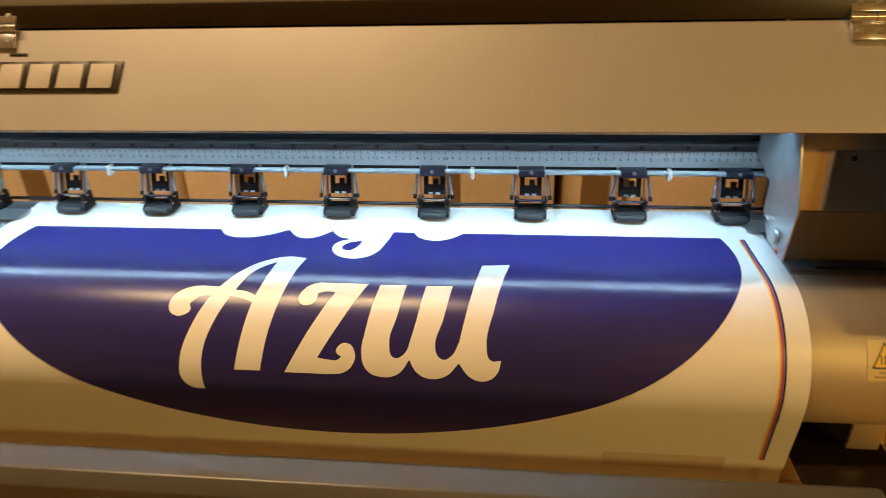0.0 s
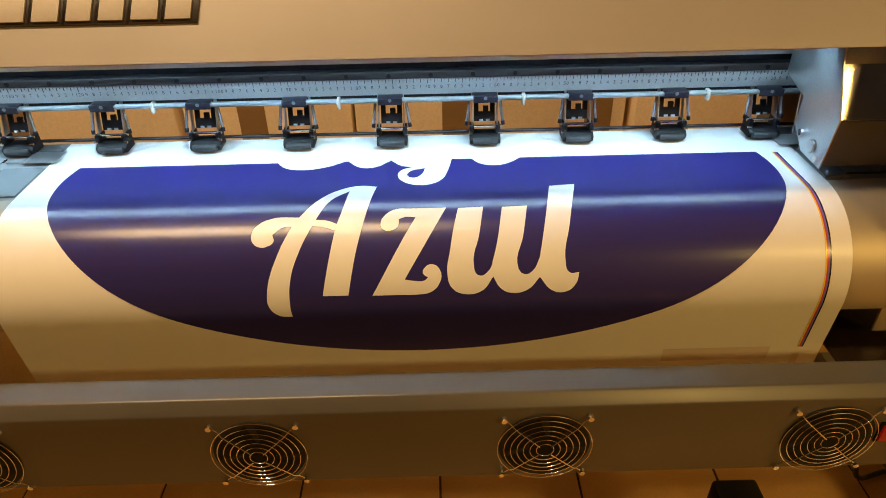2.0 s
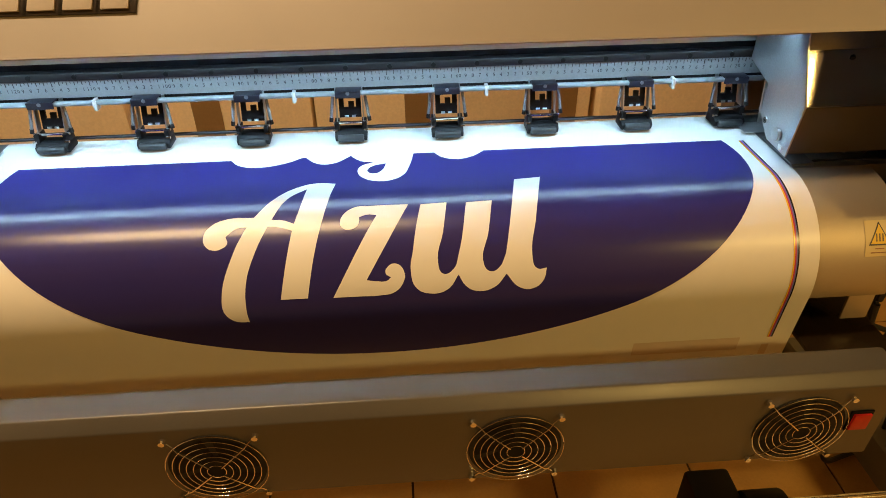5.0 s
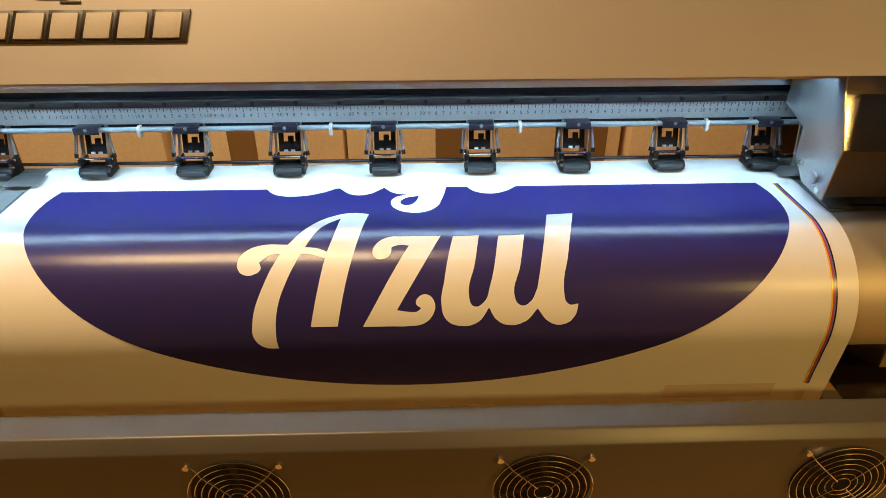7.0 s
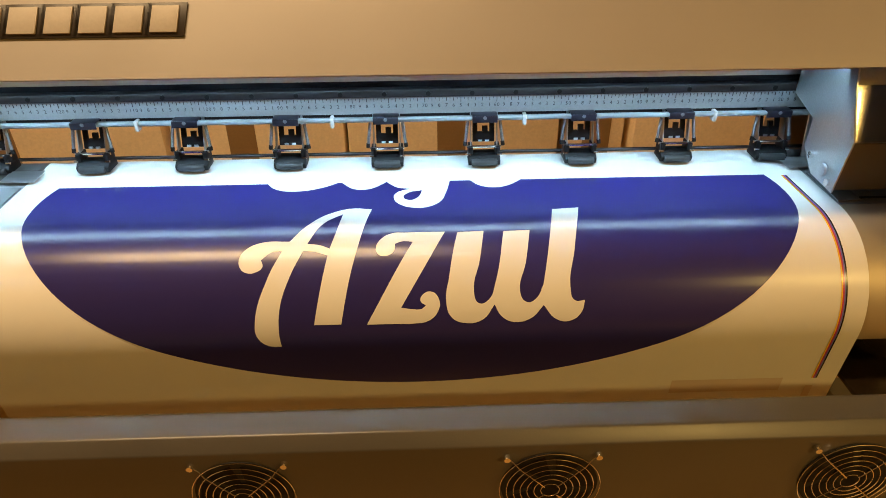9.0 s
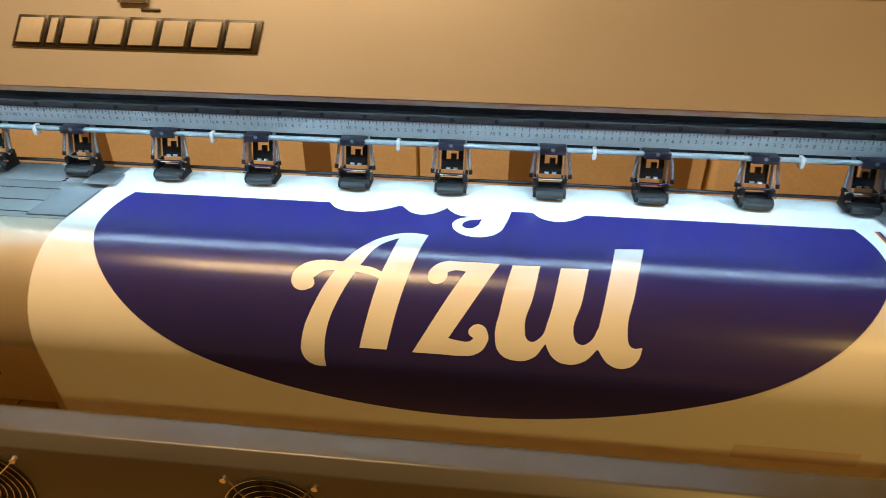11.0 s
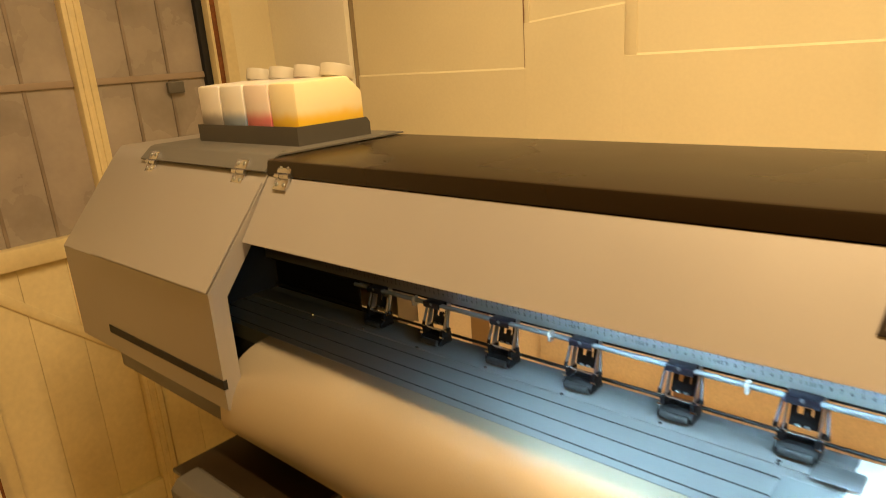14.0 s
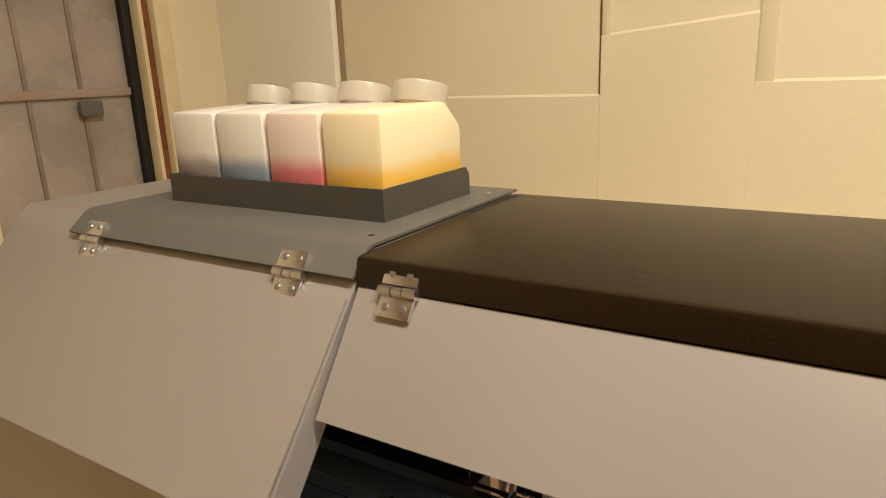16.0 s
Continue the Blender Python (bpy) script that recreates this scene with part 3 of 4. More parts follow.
part("bar_arm", bm_box(0.43, 0.545, -0.306, -0.06, 0.786, 0.794, 0.002), DARK, printer, "black plate carrying the dryer bar")
part("guide_bracket", bm_box(0.484, 0.520, -0.225, -0.221, 0.815, 0.859, 0.001), GUIDEPAINT, printer, "pale slotted bracket under the guide")
part("arm_block", bm_box(0.36, 0.43, -0.19, -0.06, 0.80, 0.85, 0.003), MATTBLACK, printer)
part("under_body", bm_box(-1.76, 0.87, -0.06, 0.045, 0.84, 0.955, 0.004), DARK, printer, "dark steel cross member under the platen")

# ---- stand ----


def caster(x, y, parent):
    c = part("caster", joined(bm_box(x - 0.018, x - 0.015, y - 0.018, y + 0.022, 0.024, 0.072), bm_box(x + 0.015, x + 0.018, y - 0.018, y + 0.022, 0.024, 0.072), bm_box(x - 0.02, x + 0.02, y - 0.02, y + 0.024, 0.068, 0.073)), STEEL, parent)
    part("wheel", bm_rod((x - 0.012, y, 0.027), (x + 0.012, y, 0.027), 0.027, seg=24, bevel=0.003), RUBBER, parent)
    part("brake", bm_box(x - 0.012, x + 0.012, y - 0.044, y - 0.012, 0.044, 0.052, 0.002), BLACK, parent)


for sx, x0 in ((1, -1.70), (-1, 0.96)):
    foot = part("foot", bm_prism([(-0.335, 0.074), (-0.335, 0.118), (-0.325, 0.125), (-0.235, 0.125), (-0.225, 0.165), (-0.10, 0.168), (0.10, 0.165), (0.22, 0.128), (0.445, 0.126), (0.455, 0.118), (0.455, 0.074)], x0, x0 + 0.115, 0.003), GREY, printer, "dark grey stand foot on casters")
    caster(x0 + 0.057, -0.285, foot)
    caster(x0 + 0.057, 0.405, foot)
    part("leg", bm_box(x0 + 0.010, x0 + 0.105, -0.08, 0.04, 0.16, 0.90, 0.004), GREY, printer)
# take-up rods and holders
part("take_up_rod", bm_rod((-1.60, -0.24, 0.240), (0.98, -0.24, 0.240), 0.008, seg=20), CHROME, printer, "chrome take-up rod")
part("take_up_rod", bm_rod((-1.60, -0.145, 0.270), (0.98, -0.145, 0.270), 0.008, seg=20), CHROME, printer, "chrome take-up rod")
for xh in (-1.27, 0.41):
    hold = part("take_up_holder", joined(bm_box(xh, xh + 0.085, -0.275, -0.11, 0.215, 0.345, 0.008), bm_box(xh - 0.012, xh + 0.02, -0.262, -0.215, 0.218, 0.265, 0.006)), BLACK, printer, "black sliding take-up holder")
    part("flange", bm_rod((xh + 0.085, -0.19, 0.32), (xh + 0.16, -0.19, 0.32), 0.038, seg=28, bevel=0.004), BLACK, hold)
    part("knob", bm_rod((xh + 0.03, -0.275, 0.235), (xh + 0.03, -0.305, 0.235), 0.010, seg=12, bevel=0.002), RUBBER, hold)
part("take_up_tube", bm_rod((-1.11, -0.19, 0.32), (0.41, -0.19, 0.32), 0.010, seg=20), BLACK, printer, "black take-up tube")

# warning label on the guide
PAPERLABEL = material("paper_label", (0.62, 0.50, 0.24), 0.45)
WARNTEXT = material("label_text", (0.30, 0.14, 0.06), 0.6)
WARN = material("warning_yellow", (0.75, 0.48, 0.02), 0.45)


def on_guide(x, s, lift):
    return on_sheet(x, s, lift - 0.002)


def patch(name, corners, lift, mat, parent, label=""):
    """A small printed shape laid on the curved guide: corners in (x, s)."""
    bm = bmesh.new()
    n_ = 7
    a, b, c, d = corners
    grid = []
    for i in range(n_):
        f = i / (n_ - 1)
        l = (a[0] + (d[0] - a[0]) * f, a[1] + (d[1] - a[1]) * f)
        r = (b[0] + (c[0] - b[0]) * f, b[1] + (c[1] - b[1]) * f)
        grid.append((bm.verts.new(on_guide(*l, lift)), bm.verts.new(on_guide(*r, lift))))
    for p, q in zip(grid, grid[1:]):
        if (p[0].co - p[1].co).length < 1e-6:
            bm.faces.new((p[0], q[1], q[0]))
        else:
            bm.faces.new((p[0], p[1], q[1], q[0]))
    return part(name, bm, mat, parent, label)


LX0, LS0 = 0.479, 0.262
hot_label = patch("warning_label", ((LX0, LS0), (LX0 + 0.036, LS0), (LX0 + 0.036, LS0 + 0.046), (LX0, LS0 + 0.046)), 0.0006, PAPERLABEL, front_guide, "pale label with a yellow hot-surface triangle")
patch("triangle_edge", ((LX0 + 0.0178, LS0 + 0.002), (LX0 + 0.0182, LS0 + 0.002), (LX0 + 0.032, LS0 + 0.032), (LX0 + 0.004, LS0 + 0.032)), 0.0010, LOGO_BACK, front_guide)
patch("triangle", ((LX0 + 0.0178, LS0 + 0.0055), (LX0 + 0.0182, LS0 + 0.0055), (LX0 + 0.0295, LS0 + 0.030), (LX0 + 0.0065, LS0 + 0.030)), 0.0014, WARN, front_guide)
for k in range(3):
    xx = LX0 + 0.0130 + 0.004 * k
    patch("heat_mark", ((xx, LS0 + 0.017), (xx + 0.0015, LS0 + 0.017), (xx + 0.0015, LS0 + 0.027), (xx, LS0 + 0.027)), 0.0018, LOGO_BACK, front_guide)
for k, w in ((0, 0.012), (1, 0.022)):
    patch("text_bar", ((LX0 + 0.018 - w / 2, LS0 + 0.0355 + 0.005 * k), (LX0 + 0.018 + w / 2, LS0 + 0.0355 + 0.005 * k), (LX0 + 0.018 + w / 2, LS0 + 0.0368 + 0.005 * k), (LX0 + 0.018 - w / 2, LS0 + 0.0368 + 0.005 * k)), 0.0010, WARNTEXT, front_guide)

# ---- the print on the vinyl ----
MIDX = -0.120
FEED = 0.004      # how far the print stands back from where it ends


def flat_shape(*outlines):
    """A filled flat shape from closed outlines of (x, s, smooth), as a bmesh in the plane of x and s."""
    cu = bpy.data.curves.new("outline", "CURVE")
    cu.dimensions, cu.fill_mode, cu.resolution_u = "2D", "BOTH", 8
    for pts in outlines:
        sp = cu.splines.new("BEZIER")
        sp.bezier_points.add(len(pts) - 1)
        sp.use_cyclic_u = True
        for bp, (x, s, soft) in zip(sp.bezier_points, pts):
            bp.co = (x, s, 0)
            bp.handle_left_type = bp.handle_right_type = "AUTO" if soft else "VECTOR"
    ob = new("outline", cu)
    me = bpy.data.meshes.new_from_object(ob.evaluated_get(bpy.context.evaluated_depsgraph_get()))
    bpy.data.objects.remove(ob)
    bpy.data.curves.remove(cu)
    bm = bmesh.new()
    bm.from_mesh(me)
    bpy.data.meshes.remove(me)
    return bm


def lay(bm, lift, s0=0.0):
    """Bends a flat shape on to the sheet."""
    low = min(v.co.y for v in bm.verts)
    high = max(v.co.y for v in bm.verts)
    s = math.floor(low / 0.006) * 0.006
    while s < high:
        if s > low:
            bmesh.ops.bisect_plane(bm, geom=bm.verts[:] + bm.edges[:] + bm.faces[:], plane_co=(0, s, 0), plane_no=(0, 1, 0))
        s += 0.006
    for v in bm.verts:
        v.co = on_sheet(v.co.x + MIDX, v.co.y - FEED, lift)
    bmesh.ops.recalc_face_normals(bm, faces=bm.faces[:])
    up = sum((f.normal.z - f.normal.y) * f.calc_area() for f in bm.faces)
    if up < 0:
        bmesh.ops.reverse_faces(bm, faces=bm.faces[:])
    for f in bm.faces:
        f.smooth = True
    return bm


PRINT_S = 0.083 + FEED
oval = []
EB, EC, EA = 0.290, 0.135, 0.489
a0 = math.asin((PRINT_S - EC) / EB)
for k in range(81):
    a = a0 + (math.pi - 2 * a0) * k / 80
    oval.append((EA * math.cos(a), EC + EB * math.sin(a), 0))
part("printed_oval", lay(flat_shape(oval), 0.0004), INK, vinyl, "glossy blue-violet printed oval")

# hand-lettered word, each letter a closed outline of (x, s, smooth)
LETTER_A = [(-0.055, 0.164, 0), (-0.066, 0.221, 1), (-0.079, 0.278, 1), (-0.089, 0.327, 0), (-0.121, 0.327, 0), (-0.112, 0.284, 1), (-0.104, 0.244, 0), (-0.119, 0.239, 1),
            (-0.133, 0.237, 0), (-0.148, 0.27, 1), (-0.159, 0.302, 1), (-0.163, 0.339, 1), (-0.162, 0.356, 0), (-0.178, 0.354, 1), (-0.189, 0.342, 1), (-0.19, 0.323, 1),
            (-0.173, 0.269, 1), (-0.158, 0.237, 0), (-0.169, 0.238, 1), (-0.182, 0.248, 0), (-0.18, 0.257, 1), (-0.188, 0.263, 1), (-0.196, 0.264, 1),
            (-0.205, 0.259, 1), (-0.208, 0.247, 1), (-0.202, 0.235, 1), (-0.184, 0.225, 1), (-0.15, 0.224, 0), (-0.129, 0.195, 1), (-0.104, 0.171, 1), (-0.08, 0.161, 1)]
LETTER_A_HOLE = [(-0.09, 0.175, 0), (-0.096, 0.212, 1), (-0.102, 0.235, 0), (-0.114, 0.23, 1), (-0.129, 0.228, 0), (-0.112, 0.195, 1)]
LETTER_Z = [(0.036, 0.214, 0), (0.019, 0.246, 1), (-0.018, 0.308, 0), (-0.006, 0.31, 1), (0.006, 0.31, 1), (0.011, 0.306, 0), (0.005, 0.301, 1), (0.007, 0.294, 1), (0.018, 0.29, 1),
            (0.027, 0.3, 1), (0.025, 0.314, 1), (0.014, 0.325, 1), (-0.003, 0.328, 1), (-0.027, 0.328, 1), (-0.059, 0.328, 0), (-0.032, 0.28, 1), (-0.003, 0.228, 0),
            (-0.015, 0.227, 1), (-0.024, 0.23, 0), (-0.026, 0.241, 1), (-0.035, 0.246, 1), (-0.044, 0.244, 1), (-0.047, 0.236, 1), (-0.042, 0.224, 1), (-0.029, 0.215, 1), (-0.011, 0.214, 1)]
LETTER_U = [(0.051, 0.215, 0), (0.083, 0.214, 0), (0.076, 0.254, 1), (0.068, 0.291, 1), (0.074, 0.305, 1), (0.086, 0.3, 1), (0.093, 0.283, 1), (0.107, 0.215, 0), (0.139, 0.214, 0),
            (0.131, 0.256, 1), (0.123, 0.296, 1), (0.131, 0.305, 1), (0.141, 0.301, 1), (0.15, 0.285, 0), (0.15, 0.309, 0), (0.135, 0.325, 1), (0.115, 0.329, 1), (0.101, 0.322, 1),
            (0.092, 0.307, 0), (0.078, 0.325, 1), (0.057, 0.329, 1), (0.041, 0.321, 1), (0.035, 0.3, 1), (0.039, 0.274, 1), (0.044, 0.246, 1)]
LETTER_L = [(0.15, 0.285, 0), (0.160, 0.236, 0), (0.173, 0.173, 0), (0.207, 0.17, 0), (0.19, 0.243, 1), (0.182, 0.29, 1), (0.187, 0.304, 1), (0.199, 0.304, 0), (0.195, 0.319, 1), (0.183, 0.329, 1),
            (0.166, 0.327, 1), (0.15, 0.309, 0)]
for outlines in ((LETTER_A, LETTER_A_HOLE), (LETTER_Z,), (LETTER_U,), (LETTER_L,)):
    part("letter", lay(flat_shape(*outlines), 0.0008), VINYL, vinyl, "white unprinted script letter")
# lower ends of the next word, still being printed
part("letter_end", lay(flat_shape([(-0.21, 0.062, 0), (-0.203, 0.085, 0), (-0.186, 0.105, 1), (-0.159, 0.111, 1), (-0.126, 0.102, 1), (-0.104, 0.087, 0), (-0.1035, 0.067, 0)]), 0.0008), VINYL, vinyl)
part("letter_end", lay(flat_shape([(-0.103, 0.067, 0), (-0.099, 0.09, 0), (-0.081, 0.108, 1), (-0.062, 0.108, 1), (-0.041, 0.09, 0), (-0.0405, 0.07, 0)]), 0.0008), VINYL, vinyl)
part("letter_end", lay(flat_shape([(0.048, 0.073, 0), (0.047, 0.087, 0), (0.04, 0.124, 1), (0.032, 0.147, 1), (0.017, 0.16, 1), (-0.001, 0.162, 1), (-0.018, 0.154, 1), (-0.028, 0.136, 1), (-0.024, 0.119, 1), (-0.008, 0.1095, 0),
                                   (-0.024, 0.105, 1), (-0.038, 0.09, 0), (-0.04, 0.07, 0)], [(0.009, 0.114, 0), (0.003, 0.134, 1), (-0.006, 0.141, 1), (-0.015, 0.135, 1), (-0.011, 0.122, 1)]), 0.0008), VINYL, vinyl)
part("letter_end", lay(flat_shape([(0.075, 0.071, 0), (0.075, 0.088, 0), (0.086, 0.103, 1), (0.105, 0.11, 1), (0.124, 0.105, 1), (0.145, 0.087, 0), (0.149, 0.072, 0)]), 0.0008), VINYL, vinyl)


def band(x0, x1, s0, s1, slope=0.0):
    return [(x0 - MIDX, s0, 0), (x1 - MIDX, s0, 0), (x1 - MIDX + slope, s1, 0), (x0 - MIDX + slope, s1, 0)]


INKS = [material("yellow_ink", (0.80, 0.50, 0.02), 0.25), material("magenta_ink", (0.50, 0.05, 0.10), 0.25), material("cyan_ink", (0.16, 0.14, 0.45), 0.25), material("black_ink", (0.015, 0.012, 0.02), 0.25)]
for k, ink in enumerate(INKS):
    part("colour_bar", lay(flat_shape(band(0.3850 + 0.0019 * k, 0.3869 + 0.0019 * k, 0.090, 0.438, 0.002)), 0.0004), ink, vinyl)
FAINT = material("faint_pink_print", (0.66, 0.58, 0.52), 0.3)
part("faint_line", lay(flat_shape(band(0.205, 0.350, 0.436, 0.460)), 0.0004), FAINT, vinyl, "faint pale printed line")
part("faint_line", lay(flat_shape(band(0.384, 0.394, 0.452, 0.474)), 0.0004), FAINT, vinyl)

# ---- ink tray and bottles ----
TRAYPAINT = material("charcoal_tray_paint", (0.070, 0.066, 0.063), 0.5, grain=0.08, grain_scale=700, stain=0.06, bump=0.03)
tray = thing("ink_tray", (-1.72, 0.10, 1.306), "dark grey folded metal ink tray on the end housing", "tray")
TX0, TX1, TY0, TY1, TZ0, TZ1 = -1.884, -1.541, 0.004, 0.180, 1.3065, 1.3435
SIDE = [(TY0, TZ0), (TY0, TZ1), (TY1 - 0.008, TZ1), (TY1, TZ1 - 0.010), (TY1, TZ0)]
part("tray_floor", bm_box(TX0 + 0.002, TX1 - 0.002, TY0 + 0.002, TY1 - 0.002, TZ0, TZ0 + 0.002), TRAYPAINT, tray)
part("tray_wall", bm_box(TX0 + 0.002, TX1 - 0.002, TY0, TY0 + 0.002, TZ0, TZ1), TRAYPAINT, tray)
part("tray_wall", bm_box(TX0 + 0.002, TX1 - 0.002, TY1 - 0.002, TY1, TZ0, TZ1 - 0.010), TRAYPAINT, tray)
part("tray_wall", bm_prism(SIDE, TX0, TX0 + 0.002), TRAYPAINT, tray)
part("tray_wall", bm_prism(SIDE, TX1 - 0.002, TX1), TRAYPAINT, tray)


def bottle(x, ink, shade, tint):
    """A squat translucent flat-sided bottle with its spout at the back."""
    w, d, h = 0.0405, 0.160, 0.112
    b = thing("ink_bottle", (x, 0.092, TZ0 + 0.002), f"translucent plastic bottle part filled with {shade} ink", "ink bottle", "ink bottles in the tray")
    y0, y1, z0 = 0.092 - d / 2, 0.092 + d / 2, TZ0 + 0.002
    body = bm_prism([(y0, z0), (y0, z0 + h), (y1 - 0.034, z0 + h + 0.004), (y1, z0 + h - 0.026), (y1, z0)], x - w, x + w, 0.006)
    for f in body.faces:
        f.smooth = True
    part("body", body, ink, b)
    e = Vector((0, 0.25, 0.97)).normalized()
    c = Vector((x, y1 - 0.030, z0 + h - 0.010))
    part("neck", bm_rod(c, c + e * 0.014, 0.026, seg=24), tint, b)
    part("cap", bm_rod(c + e * 0.010, c + e * 0.034, 0.0325, seg=32, bevel=0.002), CAPCLEAR, b, "whitish screw cap")
    return b


def fill_material(name, low, high):
    """Ink seen through the wall, thinning out at its level."""
    mat = material(name, low, 0.36)
    nt = mat.node_tree
    skin = nt.nodes["Principled BSDF"].inputs
    skin["Subsurface Weight"].default_value = 0.5
    skin["Subsurface Radius"].default_value = (0.03, 0.028, 0.02)
    co = nt.nodes.new("ShaderNodeTexCoord")
    sep = nt.nodes.new("ShaderNodeSeparateXYZ")
    ns = nt.nodes.new("ShaderNodeTexNoise")
    ns.inputs["Scale"].default_value = 30
    add = nt.nodes.new("ShaderNodeMath")
    add.operation = "MULTIPLY_ADD"
    add.inputs[1].default_value = 0.012
    ramp = nt.nodes.new("ShaderNodeMapRange")
    ramp.interpolation_type = "SMOOTHSTEP"
    ramp.inputs["From Min"].default_value, ramp.inputs["From Max"].default_value = TZ0 + 0.050, TZ0 + 0.074
    mix = nt.nodes.new("ShaderNodeMix")
    mix.data_type = "RGBA"
    mix.inputs[6].default_value, mix.inputs[7].default_value = (*low, 1), (*high, 1)
    nt.links.new(co.outputs["Object"], sep.inputs[0])
    nt.links.new(co.outputs["Object"], ns.inputs["Vector"])
    nt.links.new(ns.outputs["Fac"], add.inputs[0])
    nt.links.new(sep.outputs["Z"], add.inputs[2])
    nt.links.new(add.outputs[0], ramp.inputs["Value"])
    nt.links.new(ramp.outputs[0], mix.inputs[0])
    nt.links.new(mix.outputs[2], nt.nodes["Principled BSDF"].inputs["Base Color"])
    return mat


CAPCLEAR = material("clear_white_cap", (0.88, 0.84, 0.76), 0.3)
CAPCLEAR.node_tree.nodes["Principled BSDF"].inputs["Transmission Weight"].default_value = 0.55
for x, rgb, shade, tint in ((-1.839, (0.30, 0.29, 0.31), "black", (0.80, 0.77, 0.74)), (-1.755, (0.28, 0.36, 0.52), "cyan", (0.82, 0.80, 0.77)),
                            (-1.670, (0.70, 0.22, 0.25), "magenta", (0.84, 0.74, 0.69)), (-1.586, (0.90, 0.60, 0.06), "yellow", (0.90, 0.80, 0.54))):
    bottle(x, fill_material(f"{shade}_ink_fill", rgb, tint), shade, material(f"{shade}_bottle_plastic", tint, 0.38, stain=0.06, stain_scale=14))

# ---- glazed door and panelled wall at the end ----
DX = LX
PANEJOINT = material("dull_brown_strip", (0.27, 0.225, 0.195), 0.6, stain=0.3, stain_scale=9)
door = thing("door_1", (DX, 0.1, 0), "cream painted double door with ribbed grey glazing", "door")
tagged(door, kind="structure")


def upright(name, y0, y1, z0, z1, thick=0.04, mat=WOODCREAM, proud=0.0, lab=""):
    return part(name, bm_box(DX - 0.03, DX + thick - 0.03 + proud, y0, y1, z0, z1, 0.0012 if name == "board" else 0.004), mat, door, lab)


upright("stile", -0.385, -0.325, 0, 2.5, 0.05)
upright("stile", 0.073, 0.128, 0, 2.5, 0.05)
upright("stile_bead", 0.086, 0.096, 0, 2.5, 0.055)
upright("stile_bead", 0.106, 0.114, 0, 2.5, 0.055)
upright("stile", 0.495, 0.520, 0, 2.5, 0.03, MATTBLACK)
upright("jamb", 0.520, 0.532, 0, 2.5, 0.06)
upright("jamb_edge", 0.532, 0.556, 0, 2.5, 0.05, RUST_AND_SHADE, 0.0, "bare rusty brown strip")
upright("jamb", 0.556, 0.600, 0, 2.5, 0.07)
upright("rail", -0.325, 0.073, 0.945, 1.005, 0.05)
upright("rail", 0.128, 0.495, 0.945, 1.005, 0.05)
upright("rail", -0.325, 0.073, 0.0, 0.10, 0.045)
upright("rail", 0.128, 0.495, 0.0, 0.10, 0.045)
for y0, y1 in ((-0.325, 0.073), (0.128, 0.495)):
    w = (y1 - y0) / 3
    for k in range(3):
        upright("board", y0 + w * k + 0.0004, y0 + w * (k + 1) - 0.0004, 0.10, 0.945, 0.022)
    part("ribbed_pane", bm_box(DX - 0.024, DX - 0.020, y0, y1, 1.005, 2.5), PANELGREY, door, "grey ribbed translucent pane")
    for k in range(1, 3):
        yj = y0 + (y1 - y0) * k / 3
        part("pane_joint", bm_box(DX - 0.021, DX - 0.016, yj - 0.005, yj + 0.005, 1.005, 2.5, 0.001), PANEJOINT, door, "dull brown strip between panes")
    part("pane_rail", bm_box(DX - 0.020, DX - 0.010, y0, y1, 1.431, 1.451, 0.002), material("brownish_rail", (0.36, 0.29, 0.24), 0.6, stain=0.15), door)
    brace = bm_box(-0.02, 0.02, -0.5, 0.5, -0.008, 0.0, 0.002)
    for v in brace.verts:
        f = v.co.y + 0.5
        v.co = Vector((DX - 0.008 + v.co.z + 0.006, y0 + (y1 - y0) * f, 0.94 - 0.36 * f + v.co.x))
    part("brace", brace, WOODCREAM, door)
part("latch_plate", bm_box(DX - 0.012, DX + 0.004, 0.353, 0.408, 1.388, 1.423, 0.003), GREY, door)
structure("wall_pier", bm_box(-2.85, -2.60, -3.6, -0.385, 0, 2.7), PLASTER, "cream wall pier beside the door with a worn edge", "wall")
part("chipped_edge", bm_box(-2.612, -2.598, -0.389, -0.381, 0.05, 0.42, 0.002), RUST_AND_SHADE, None)
tagged(bpy.data.objects["chipped_edge"], "chipped rusty strip on the wall edge", "trim", kind="structure")
structure("wall_corner", bm_box(-2.85, LX + 0.02, 0.600, BY, 0, 2.7), PLASTER, "cream wall between door and corner", "wall")
structure("baseboard", bm_box(LX - 0.03, LX + 0.035, -0.325, 0.495, 0.0, 0.012), WOODCREAM, "pale threshold strip under the door", "trim")
structure("wall_over_door", bm_box(-2.85, LX, -0.385, 0.600, 2.5, 2.7), PLASTER, "cream wall over the door", "wall")

# plaster lining with three shallow recesses, joint and hook on the back wall
LINE = BY - 0.006


def lining(x0, x1, za, zb):
    """A flat plaster skin whose top slopes back to the wall as a shallow sill."""
    slope = 0.005
    low = [(x0, LINE, 0.0), (x1, LINE, 0.0), (x1, BY, 0.0), (x0, BY, 0.0)]
    top = [(x0, LINE, za), (x1, LINE, zb), (x1, BY, zb + slope), (x0, BY, za + slope)]
    bm = bmesh.new()
    a, b = [bm.verts.new(p) for p in low], [bm.verts.new(p) for p in top]
    bm.faces.new(a)
    bm.faces.new(b)
    for i in range(4):
        bm.faces.new((a[i], a[(i + 1) % 4], b[(i + 1) % 4], b[i]))
    bmesh.ops.recalc_face_normals(bm, faces=bm.faces[:])
    structure("wall_lining", bm, PLASTER, "cream plaster lining with a shallow sill on the wall", "wall lining")


